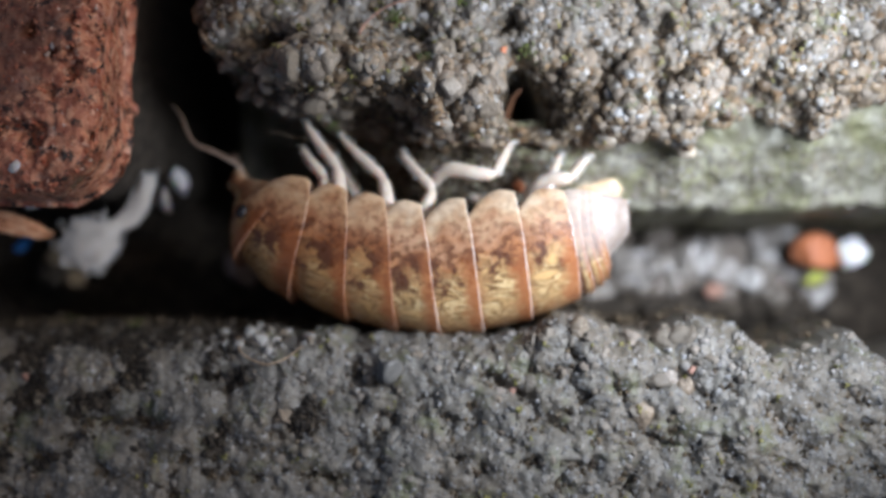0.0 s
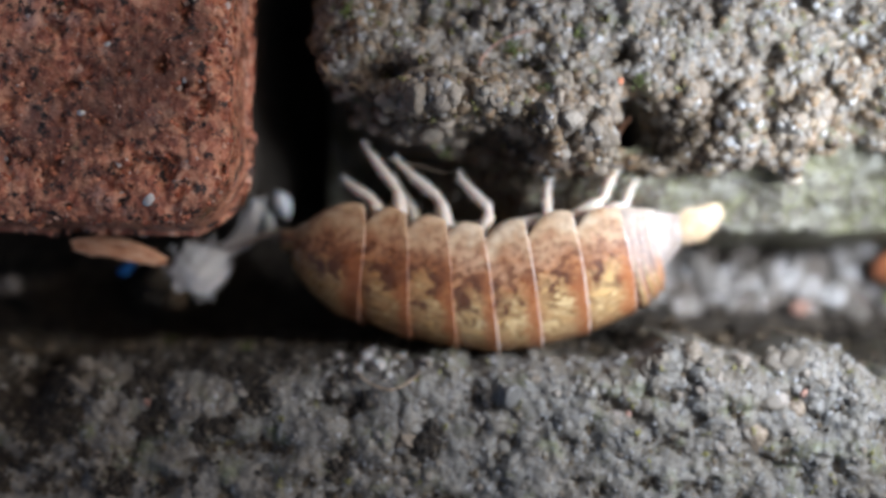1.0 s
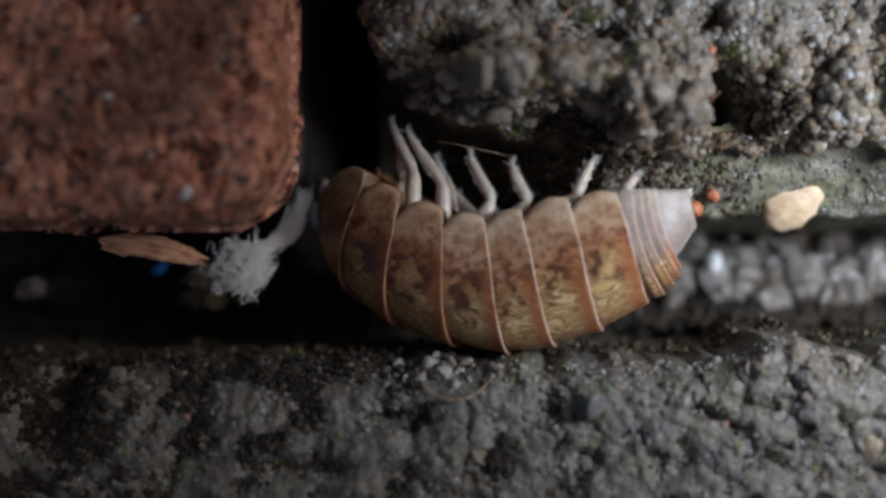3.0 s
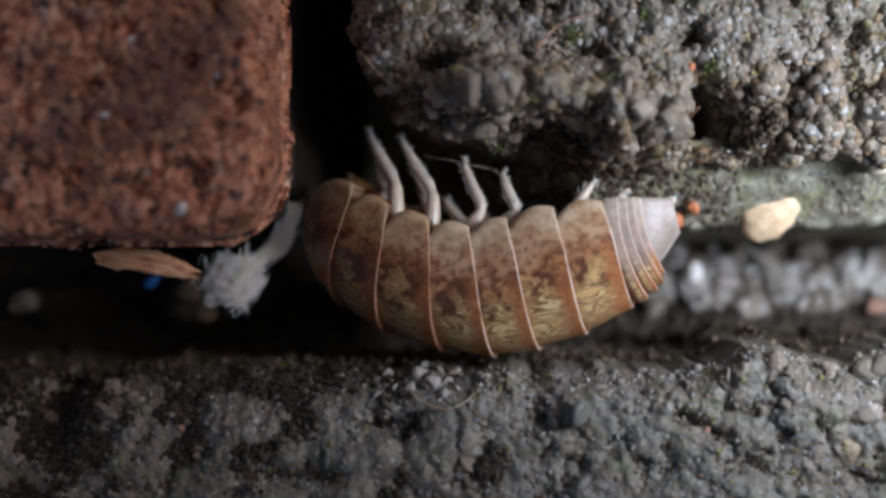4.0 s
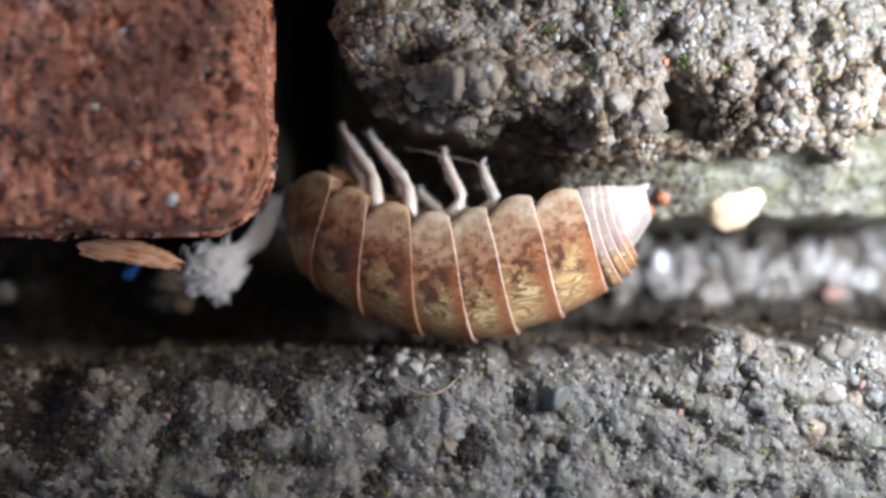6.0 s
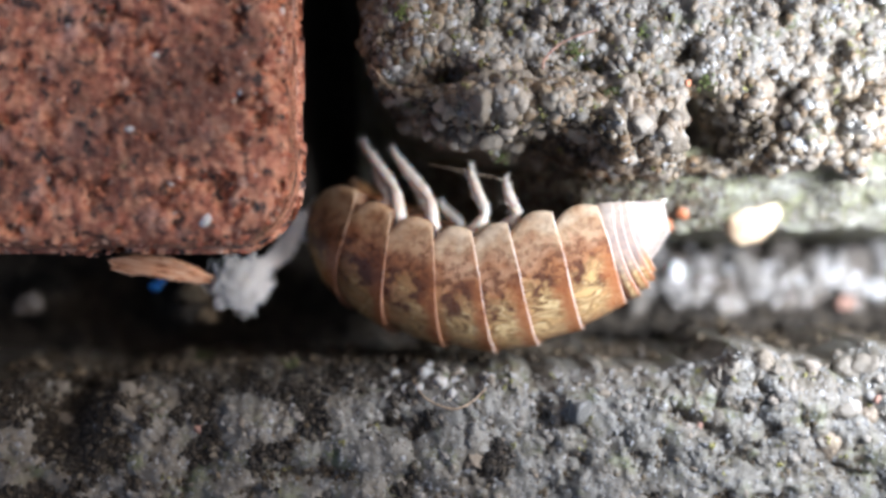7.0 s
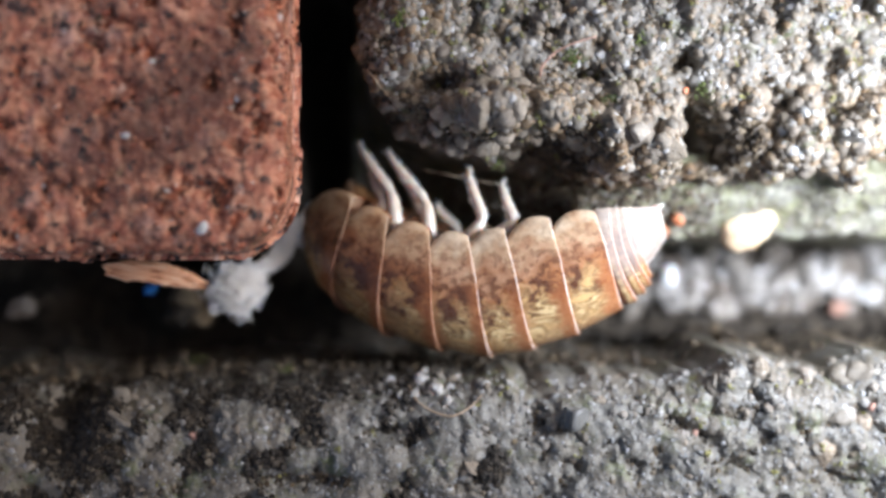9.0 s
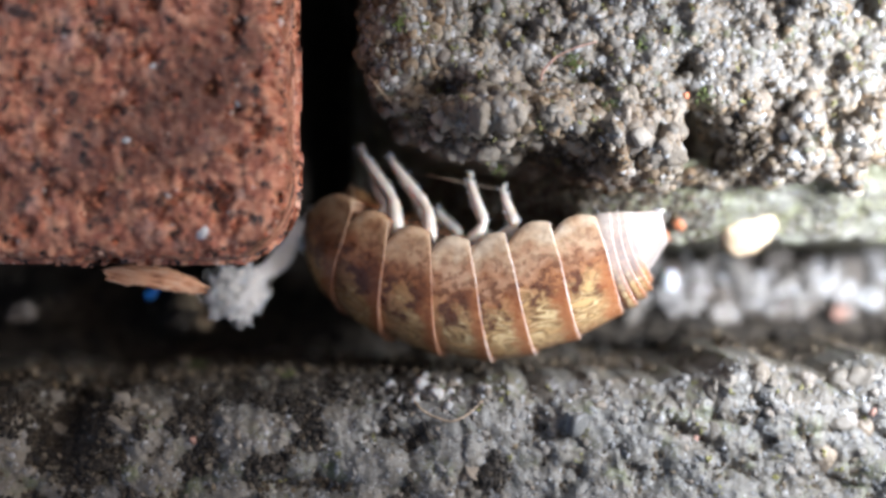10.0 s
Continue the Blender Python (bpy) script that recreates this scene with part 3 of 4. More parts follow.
        part("pebble", meshes[r.randint(len(meshes))], parent, at=m)


GLINT = mesh_of("pebble", *lump(88, 0.2, BALL2, (0.8, 1.2, 0.7), 0.7), simple("white_quartz", (0.50, 0.48, 0.46), (0.75, 0.73, 0.71), 3.0, 0.15, 0.3))
PEBBLES = [mesh_of("pebble", *lump(80 + k, base=BALL2, squash=(1, 0.85, 0.75)), PEBBLE) for k in range(10)]

upper = thing("concrete_paver", slab("concrete_paver", spaced(-6.9, 62.8, -6.9, 20.5, 0.085), spaced(10.9, 70.8, 11.6, 20.5, 0.085), upper_height, upper_edge, CEMENT_UP),
              "grey weathered concrete paver with coarse sandy broken edge", "paver", "pavers round the joint")
lower = thing("concrete_paver", slab("concrete_paver", spaced(-78.8, 78.8, -20.5, 20.5, 0.085), spaced(-95.8, 7.1, -2.5, 7.1, 0.085), lower_height, lower_edge, CEMENT_LOW),
              "dark grey concrete paver with sandy worn straight edge", "paver", "pavers round the joint")
brick = thing("brick_paver", slab("brick_paver", spaced(-105.8, -7.0, -20.5, -7.0, 0.075), spaced(8.9, 60.8, 8.9, 20.5, 0.075), brick_height, brick_edge, CLAY),
              "red fired clay brick paver with dark pits and rounded corner", "brick", "pavers round the joint")

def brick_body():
    """Brick below the rim, set back from view; dark colour stands for shade."""
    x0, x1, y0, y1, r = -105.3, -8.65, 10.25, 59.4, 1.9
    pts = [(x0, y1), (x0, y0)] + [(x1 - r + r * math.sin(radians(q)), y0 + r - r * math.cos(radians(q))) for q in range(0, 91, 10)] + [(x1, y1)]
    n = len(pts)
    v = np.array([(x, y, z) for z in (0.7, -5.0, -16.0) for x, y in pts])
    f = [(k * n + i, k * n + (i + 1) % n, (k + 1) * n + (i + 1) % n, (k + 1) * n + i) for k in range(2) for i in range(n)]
    part("body", mesh_of("body", v, np.array(f)[:, ::-1], SOIL_AND_SHADE, False), brick, "brick body set back below its rim, coloured dark in place of shade")


brick_body()
UP_BOX, LOW_BOX, BRICK_BOX = (-6.6, 20, 12.0, 19.6), (-20, 20, -2.0, 6.6), (-20, -7.6, 9.4, 19.6)
p1, r1 = scatter(4000, UP_BOX, upper_height, upper_edge, (0.04, 0.17), 101, 0.6, power=2.0, patch=0.8)
grains("sand_grain", upper, p1, r1, CHIPS, 1, SAND, "pale quartz sand bedded in cement")
p1, r1 = scatter(2600, UP_BOX, upper_height, upper_edge, (0.09, 0.34), 111, 0.65, power=2.2, patch=0.9, band=3.6)
grains("quartz_grain", upper, p1, r1, ROUND, 11, WARM, "rounded translucent quartz grains along the broken edge", True)
p2, r2 = scatter(3500, LOW_BOX, lower_height, lower_edge, (0.035, 0.15), 103, 0.55, power=2.2, patch=0.6)
grains("sand_grain", lower, p2, r2, CHIPS, 2, SAND, "grey quartz sand bedded in cement")
p2, r2 = scatter(4200, LOW_BOX, lower_height, lower_edge, (0.06, 0.30), 113, 0.5, rim=0.08, power=2.2, patch=0.6, band=2.0)
grains("quartz_grain", lower, p2, r2, LUMPS, 12, SAND, "larger quartz grains along the worn edge", True)
p1, r1 = scatter(1300, (-5.9, 20, 12.2, 17.2), upper_height, upper_edge, (0.22, 0.5), 129, 0.55, rim=0.15, power=1.6, patch=0.5, band=3.0)
grains("worn_lump", upper, p1, r1, ROUND, 17, MARL, "large rounded lumps of worn sandy cement", True)
p2, r2 = scatter(17000, LOW_BOX, lower_height, lower_edge, (0.04, 0.11), 118, 0.5, power=1.6)
grains("sand_grain", lower, p2, r2, CHIPS, 16, GLASSY, "fine glinting grit of the worn surface")
p2, r2 = scatter(9000, LOW_BOX, lower_height, lower_edge, (0.08, 0.24), 117, 0.60, power=2.2, rim=0.08)
grains("quartz_chip", lower, p2, r2, SHARDS, 13, GLASSY, "close packed grey quartz grains of the worn surface")
p1, r1 = scatter(7500, UP_BOX, upper_height, upper_edge, (0.09, 0.29), 121, 0.58, power=2.2, rim=0.08)
grains("quartz_chip", upper, p1, r1, ROUND, 15, PALE, "close packed grey quartz grains of the worn surface", True)
p1, r1 = scatter(3600, UP_BOX, upper_height, upper_edge, (0.12, 0.44), 119, 0.68, power=2.0, patch=0.7, band=3.0)
grains("beige_grain", upper, p1, r1, ROUND, 14, WARM, "beige worn quartz grains bedded in cement", True)


def crevice_dirt_shade(parent, box, height, edge, n, seed, size, need, front=0.0):
    """Brown dirt in the dips of a surface, added to deepen their shade too."""
    r = np.random.RandomState(seed)
    x, y = r.uniform(box[0], box[1], n), r.uniform(box[2], box[3], n)
    z = height(x, y)
    mean = sum(height(x + 0.6 * math.cos(q), y + 0.6 * math.sin(q)) for q in np.arange(6) * math.pi / 3) / 6
    ok = (mean - z > need * r.uniform(0.3, 1.3, n)) & (edge(x, y) > 0.15) & (z > -5)
    # more crumbs along the front edge darken its shaded face
    if front:
        ok |= (edge(x, y) < front) & (edge(x, y) > 0.0) & (fbm(x * 0.9, y * 0.9, 4, seed + 2) > r.uniform(-0.3, 0.9, n)) & (z > -5)
    x, y, z = x[ok], y[ok], z[ok]
    rad = size[0] + (size[1] - size[0]) * r.uniform(0, 1, len(x)) ** 2
    grains("dirt_shade_crumb", parent, np.stack([x, y, z + 0.1 * rad], -1), rad, CHIPS, seed, DIRT_SHADE, "dark brown dirt in the hollows, also darkening them like shade")


crevice_dirt_shade(upper, UP_BOX, upper_height, upper_edge, 14000, 151, (0.05, 0.18), 0.16, 1.2)
# dark crumbs fill the hole and stand for shade on the shelf
r = np.random.RandomState(161)
px, py = np.append(r.normal(7.0, 1.0, 2600), r.uniform(-6.3, 2.8, 8000)), np.append(r.normal(13.8, 0.75, 2600), r.uniform(12.4, 16.0, 8000))
ok = (upper_edge(px, py) > 0.05) & np.where(px > 4, upper_height(px, py) < -0.9, terrace(px, py) > 0.3) & (upper_height(px, py) > -3.4) & (fbm(px * 0.9, py * 0.9, 3, 163) > -0.55)
px, py = px[ok], py[ok]
grains("dirt_shade_crumb", upper, np.stack([px, py, upper_height(px, py) + 0.05], -1), 0.06 + 0.2 * r.uniform(0, 1, len(px)) ** 2, CHIPS, 162, DIRT_SHADE, "dark brown dirt in the hole and broken shelf, darkening them like shade")
crevice_dirt_shade(lower, LOW_BOX, lower_height, lower_edge, 16000, 153, (0.05, 0.17), 0.13)
p3, r3 = scatter(6500, BRICK_BOX, brick_height, brick_edge, (0.05, 0.22), 105, 0.72, -0.02)
grains("clay_grain", brick, p3, r3, CHIPS, 3, CLAY_GRAIN, "orange and grey grog grains in the clay")

for x, y, size in ((-11.05, 10.72, 0.26), (-13.5, 13.74, 0.16), (-9.9, 14.9, 0.12), (-16.2, 12.2, 0.12), (-12.6, 16.1, 0.13)):
    part("pebble", GLINT, brick, "white quartz grain in the clay", pose(x * MM, y * MM, (float(brick_height(np.array(x), np.array(y))) + 0.3 * size) * MM, 0, 0, 20 * x) @ Matrix.Scale(size, 4))


def algae_specks(parent, box, height, edge, n, seed):
    """Tiny yellow-green cushions of algae between the grains."""
    r = np.random.RandomState(seed)
    x, y = r.uniform(box[0], box[1], n), r.uniform(box[2], box[3], n)
    z = height(x, y)
    ok = (edge(x, y) > 0.2) & (z > -3) & (fbm(x * 0.5, y * 0.5, 3, seed) > -0.1)
    x, y, z = x[ok], y[ok], z[ok]
    k = 5
    places = np.repeat(np.stack([x, y, z + 0.12], -1), k, 0) + r.normal(size=(len(x) * k, 3)) * (0.10, 0.10, 0.05)
    grains("algae_cushion", parent, places, 0.04 + 0.07 * r.uniform(0, 1, len(places)) ** 2, CHIPS, seed, ALGA, "yellow green specks of algae between the grains")


algae_specks(upper, UP_BOX, upper_height, upper_edge, 240, 171)
algae_specks(lower, (-16, 18, -1.5, 5.6), lower_height, lower_edge, 110, 173)

# ---------------------------------------------------------------- joint between the pavers
def ledge_height(x, y):
    s = np.interp(x, UP_X, UP_Y) - y
    s = np.maximum(s, 0)
    low = np.interp(x, [-8, 0, 4, 7, 11, 20, 60], [10.75, 10.6, 10.35, 10.3, 10.25, 10.5, 10.5]) + 0.12 * fbm(x * 1.1, y * 0, 3, 63)
    z = -3.2 - 0.75 * np.clip(s, 0, 3) + 0.22 * fbm(x * 0.8, y * 1.4, 4, 61) + 0.10 * fbm(x * 3, y * 4, 3, 62)
    z = z - 2.2 * np.clip((2.2 - x) / 2.4, 0, 3.0)
    return z - 7 * np.clip((low - y) / 0.45, 0, 1.2)


def ledge():
    xs, ys = spaced(-6.2, 60, -6.2, 20.5, 0.11), np.arange(9.6, 18.0, 0.11)
    x, y = np.meshgrid(xs, ys, indexing="ij")
    keep = (y < np.interp(x, UP_X, UP_Y) + 0.9)[:-1, :-1]
    v, f = compact(np.stack([x, y, ledge_height(x, y)], -1).reshape(-1, 3), grid_faces(len(xs), len(ys), keep))
    ob = thing("mortar_ledge", mesh_of("mortar_ledge", v, f, ALGAE), "green algae stained mortar ledge under the concrete paver", "mortar", kind="structure")
    r = np.random.RandomState(10)
    px, py = r.uniform(-5, 9, 3800), r.uniform(10.3, 13.2, 3800)
    # crumbs grow denser towards the left in place of the shadow there
    near = r.uniform(0, 1, 3800) < np.clip((8.0 - px) / 5, 0, 1)
    px, py = px[near], py[near]
    rad = 0.05 + 0.14 * r.uniform(0, 1, len(px)) ** 2
    grains("dirt_shade_crumb", ob, np.stack([px, py, ledge_height(px, py)], -1), rad, CHIPS, 8, DIRT_SHADE, "brown dirt on the ledge, thickened at the left to stand for shadow")
    r = np.random.RandomState(9)
    px = r.uniform(-4, 20, 1500)
    py = r.uniform(10.4, 12.6, 1500)
    rad = r.uniform(0.05, 0.17, 1500)
    grains("sand_grain", ob, np.stack([px, py, ledge_height(px, py) - rad * 0.3], -1), rad, CHIPS, 5, SAND, "fine grit on the ledge")


def soil_height(x, y):
    z = -12.8 + 0.5 * fbm(x * 0.4, y * 0.4, 4, 71) + 0.2 * fbm(x * 2, y * 2, 3, 72)
    z = z - 7 * step((y - 10.6) / 0.5) * blob(x, 0, -7.0, 0, 2.0, 1) - 3 * blob(x, y, -6.8, 10.0, 1.8, 1.5)
    return z + 5.8 * blob(x, y, -13.6, 7.4, 1.2, 1.0) + 4.7 * blob(x, y, -11.3, 8.0, 1.4, 1.2) + 4.4 * blob(x, y, -19.8, 7.6, 1.2, 0.9) + 1.8 * blob(x, y, 12, 8.2, 6, 1.1) + 0.8 * blob(x, y, 1, 7, 3, 2) + 3.6 * blob(x, y, 10, 6.3, 9, 0.9)


def ground():
    xs, ys = spaced(-1500, 1500, -21, 21, 0.16), spaced(-1500, 1500, 4.0, 20.5, 0.16)
    x, y = np.meshgrid(xs, ys, indexing="ij")
    ob = thing("ground", mesh_of("ground", np.stack([x, y, soil_height(x, y)], -1).reshape(-1, 3), grid_faces(len(xs), len(ys)), SOIL_AND_SHADE),
               "dark damp soil bed in the paving joint", "soil", kind="structure")
    r = np.random.RandomState(4)
    px, py, rad = r.uniform(-20, 20, 2600), r.uniform(5, 10.6, 2600), 0.08 + 0.32 * r.uniform(0, 1, 2600) ** 2.5
    places = np.stack([px, py, soil_height(px, py) + rad * 0.1], -1)
    tagged(thing("soil_crumbs", mesh_of("soil_crumbs", *heap(places, rad, CHIPS, 6), SOIL_CRUMB), "dark crumbs of soil lying in the joint", "soil", kind="stuff"))


STONES = [mesh_of("gravel_stone", *lump(120 + k, base=BALL3, squash=(1, 0.8, 0.7)), GRAVEL) for k in range(8)]


def gravel():
    r = np.random.RandomState(12)
    for k in range(300):
        x, y = r.uniform(5.5, 19.8), r.normal(8.2, 0.7)
        if y < 6.9 or y > 9.6:
            continue
        rad = 0.25 + 0.75 * r.uniform(0, 1) ** 1.6
        m = pose(x * MM, y * MM, (soil_height(x, y) + rad * 0.45) * MM, r.uniform(0, 360), r.uniform(-30, 30), r.uniform(0, 360)) @ Matrix.Scale(rad, 4)
        thing("gravel_stone", STONES[r.randint(8)], "small pale grey stone lying in the joint", "gravel", "gravel in the joint", at=m)


def wall_dirt():
    r = np.random.RandomState(44)
    n = 2600
    x = r.uniform(-20, 20, n)
    z = -4.2 - 6.5 * r.uniform(0, 1, n) ** 1.2
    y = np.interp(x, LOW_X, LOW_Y) + 0.12 + 0.10 * r.normal(size=n)
    rad = 0.06 + 0.22 * r.uniform(0, 1, n) ** 2.5
    v, f = heap(np.stack([x, y, z], -1), rad, CHIPS, 45)
    tagged(part("dirt_shade_crumb", mesh_of("dirt_shade_crumb", v, f, DIRT_SHADE), lower, "brown dirt caked on the side of the paver"), kind="stuff")


def surface_dirt_shade():
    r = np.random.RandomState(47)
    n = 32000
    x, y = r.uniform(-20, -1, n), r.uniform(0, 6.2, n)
    # dirt thickens towards the left, darkening that side as fading light would
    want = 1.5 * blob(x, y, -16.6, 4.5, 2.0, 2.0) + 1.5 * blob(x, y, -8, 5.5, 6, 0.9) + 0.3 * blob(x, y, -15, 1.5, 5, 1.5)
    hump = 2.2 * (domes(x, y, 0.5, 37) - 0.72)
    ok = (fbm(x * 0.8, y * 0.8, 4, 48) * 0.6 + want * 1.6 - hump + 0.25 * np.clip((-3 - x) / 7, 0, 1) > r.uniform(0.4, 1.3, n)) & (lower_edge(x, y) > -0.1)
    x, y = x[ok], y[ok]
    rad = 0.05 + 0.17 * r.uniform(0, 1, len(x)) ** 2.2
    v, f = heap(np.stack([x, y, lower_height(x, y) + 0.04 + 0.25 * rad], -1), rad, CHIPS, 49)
    tagged(part("dirt_shade_crumb", mesh_of("dirt_shade_crumb", v, f, SOIL_CRUMB, False), lower, "dark dirt on the paver, thickened leftwards to darken it like fading light"), kind="stuff")


ledge()
ground()
gravel()
wall_dirt()
surface_dirt_shade()

# ---------------------------------------------------------------- debris
def rods(name, lines, radius, material, label, category):
    pieces = [tube(line, np.linspace(radius, radius * 0.5, len(line))) for line in lines]
    v, f = join(pieces)
    return thing(name, mesh_of(name, v, f, material), label, category)


def on_low(pts, lift=0.05):
    return [(x, y, float(lower_height(np.array(x), np.array(y))) + lift) for x, y in pts]


def on_up(pts, lift=0.05):
    return [(x, y, float(upper_height(np.array(x), np.array(y))) + lift) for x, y in pts]


def splinter():
    r = np.random.RandomState(3)
    n, m = 26, 14
    s = np.linspace(0, 1, n)
    half = np.interp(s, [0, 0.08, 0.3, 0.65, 0.9, 1.0], [0.24, 0.38, 0.44, 0.44, 0.28, 0.06]) + 0.05 * r.uniform(-1, 1, n)
    ring = []
    tatter = [float(q) for q in noise2(np.arange(m) * 1.7, np.full(m, 0.5), 9)]
    for i in range(n):
        end = max(0, 1 - s[i] / 0.2) + max(0, 1 - (1 - s[i]) / 0.25)
        for j in range(m):
            a = 2 * np.pi * j / m
            ring.append((3.35 * s[i] + 0.65 * end * tatter[j], half[i] * np.sign(np.cos(a)) * abs(np.cos(a)) ** 0.7 + 0.16 * np.sin(s[i] * 4), 0.16 * np.sin(a) * (1 + 0.6 * np.cos(a * 6)) + 0.14 * np.sin(s[i] * 5)))
    f = [(i * m + j, i * m + (j + 1) % m, (i + 1) * m + (j + 1) % m, (i + 1) * m + j) for i in range(n - 1) for j in range(m)]
    thing("wood_splinter", mesh_of("wood_splinter", np.array(ring), np.array(f), WOOD), "orange brown wood splinter caught beneath the brick", "splinter",
          at=pose(-15.0 * MM, 9.3 * MM, -1.75 * MM, 12, 4, -9))
    v, f = lump(200, base=BALL2, squash=(1.0, 0.7, 0.4))
    thing("plastic_fleck", mesh_of("plastic_fleck", v * 0.46, f, BLUE), "tiny bright blue plastic fleck beside the wood splinter", "plastic", at=pose(-14.35 * MM, 8.48 * MM, -6.25 * MM, 10, 20, 15))
    v, f = tube(wavy((-12.9, 9.75, -2.6), (-11.9, 9.95, -2.4), 8, 0.08, 3), np.array([0.03, 0.07, 0.09, 0.09, 0.08, 0.07, 0.05, 0.03]))
    thing("husk_flake", mesh_of("husk_flake", v, f, FLUFF), "small white husk flake beneath the brick edge", "husk")


def cobweb():
    r = np.random.RandomState(21)
    core = np.array((-10.8, 8.5, -4.0))
    lines = []
    for k in range(1250):
        a = core + r.normal(size=3) * (0.30, 0.27, 0.25)
        lines.append(wavy(a, a + r.normal(size=3) * (0.28, 0.24, 0.25), 9, 0.22, 1300 + k))
    for k in range(40):
        a = core + r.normal(size=3) * 0.25 + (-0.1, -0.3, -0.2)
        lines.append(wavy(a, a + r.normal(size=3) * (0.4, 0.4, 0.3), 9, 0.3, 2600 + k))
    bow = bend_line([core + (0.3, 0.3, -0.1), (-9.85, 9.2, -4.4), (-9.2, 9.75, -4.5), (-8.75, 10.5, -4.3), (-8.4, 11.4, -4.0)], 16)
    for k in range(300):
        i, j = sorted(r.choice(16, 2, False))
        if j - i > 3:
            lines.append(bow[i:j] + r.normal(size=3) * (0.16, 0.10, 0.12) + 0.03 * r.normal(size=(j - i, 3)))
    pieces = [tube(l, 0.014, 4) for l in lines]
    web = thing("cobweb", mesh_of("cobweb", *join(pieces), SILK), "white clump of cobweb with a drawn out strand in the joint", "cobweb", kind="stuff")
    places = core + (-0.1, -0.3, -0.5) + r.normal(size=(16, 3)) * (0.5, 0.35, 0.2)
    v, f = heap(places, r.uniform(0.06, 0.18, 16), CHIPS, 31)
    tagged(part("grit", mesh_of("grit", v, f, SILK), web, "pale grit caught in the web"), kind="stuff")
    for k, (x, y, z) in enumerate([(-8.35, 10.3, -6.0), (-7.9, 11.2, -6.5)]):
        v, f = lump(210 + k, base=BALL2, squash=(0.6, 1.1, 0.5))
        thing("husk_flake", mesh_of("husk_flake", v * 0.6, f, FLUFF), "small white husk flake in the joint", "husk", at=pose(x * MM, y * MM, z * MM, 0, 20, 20))


def seed_husk():
    v, f = BALL3
    v = v.copy() * (1.15, 0.92, 0.6)
    v[:, 1] *= 1 - 0.16 * v[:, 0]
    v[:, 2] += 0.10 * v[:, 0] ** 2
    v *= (1 + 0.05 * np.sin(v[:, 0] * 9 + v[:, 1] * 4))[:, None]
    thing("seed_husk", mesh_of("seed_husk", v, f, HUSK), "cream coloured seed husk resting on the mortar ledge", "seed", at=pose(9.05 * MM, 10.75 * MM, -4.7 * MM, 15, -8, 30))
    for k, (x, y, z, s) in enumerate([(6.05, 10.95, -3.85, 0.30), (5.5, 10.5, -4.3, 0.36), (5.4, 15.5, 0.1, 0.20)]):
        v, f = lump(220 + k)
        thing("clay_crumb", mesh_of("clay_crumb", v * s, f, ORANGE), "orange red crumb of brick on the mortar", "crumb", "brick crumbs", at=pose(x * MM, y * MM, z * MM, 10, 30, 50 * k))
    for k, (x, y, s) in enumerate([(-12.0, 3.4, 0.22), (5.95, 3.3, 0.17), (12.3, 4.2, 0.2)]):
        v, f = lump(226 + k)
        thing("clay_crumb", mesh_of("clay_crumb", v * s, f, RED_ROOT), "small red brown crumb of brick on the concrete", "crumb", "brick crumbs", at=pose(x * MM, y * MM, (float(lower_height(np.array(x), np.array(y))) + 0.4 * s) * MM, 10, 30, 50 * k))
    v, f = lump(235, base=BALL3)
    thing("clay_crumb", mesh_of("clay_crumb", v * 0.42, f, RED_ROOT), "brown red crumb of brick in the joint", "crumb", "brick crumbs", at=pose(14.6 * MM, 7.2 * MM, -10.0 * MM, 0, 0, 20))
    v, f = lump(230, base=BALL3, squash=(1.1, 0.85, 0.8))
    thing("clay_crumb", mesh_of("clay_crumb", v * 1.15, f, ORANGE), "large orange red crumb of brick in the joint", "crumb", "brick crumbs", at=pose(19.1 * MM, 8.78 * MM, -10.4 * MM, 0, 0, 20))
    v, f = lump(231, base=BALL3, squash=(0.8, 1.0, 0.7))
    thing("gravel_stone", mesh_of("gravel_stone", v * 0.95, f, FLUFF), "bright white pebble beside a brick crumb", "gravel", "gravel in the joint", at=pose(20.45 * MM, 8.95 * MM, -10.0 * MM))
    # stretched in height and set on the camera's line of sight
    v, f = lump(236, base=BALL3, squash=(1.0, 1.1, 0.7), sharp=0.6)
    thing("gravel_stone", mesh_of("gravel_stone", v * (0.55, 0.95, 2.6), f, ROSE), "pale pinkish stone, stretched upwards to fit the camera's view", "gravel", "gravel in the joint", at=pose(-6.15 * MM, 7.6 * MM, -10.8 * MM, 0, 0, 28))
    v, f = lump(233, base=BALL3, squash=(0.9, 1.0, 0.8), sharp=0.5)
    thing("gravel_stone", mesh_of("gravel_stone", v * 0.45, f, FLUFF), "small round white pebble lying below the ledge", "gravel", "gravel in the joint", at=pose(7.3 * MM, 8.52 * MM, -10.6 * MM))
    for k, (x, y, z, s) in enumerate([(-13.2, 8.0, -7.6, 0.8), (-12.6, 7.1, -7.8, 0.6)]):
        v, f = lump(240 + k, base=BALL3, sharp=0.6)
        thing("soil_clod", mesh_of("soil_clod", v * s, f, CLOD), "brown clod of dry soil lying in the joint", "soil", "soil clods", at=pose(x * MM, y * MM, z * MM, 20, 10, 40 * k))
    for k, (x, y, z, s) in enumerate([(-19.6, 7.7, -6.8, 0.7)]):
        thing("gravel_stone", STONES[k], "pale grey stone lying deep in the joint", "gravel", "gravel in the joint", at=pose(x * MM, y * MM, z * MM, 20, 30 * k, 15) @ Matrix.Scale(s, 4))
    v, f = lump(232, base=BALL2, squash=(1.0, 0.5, 0.2))
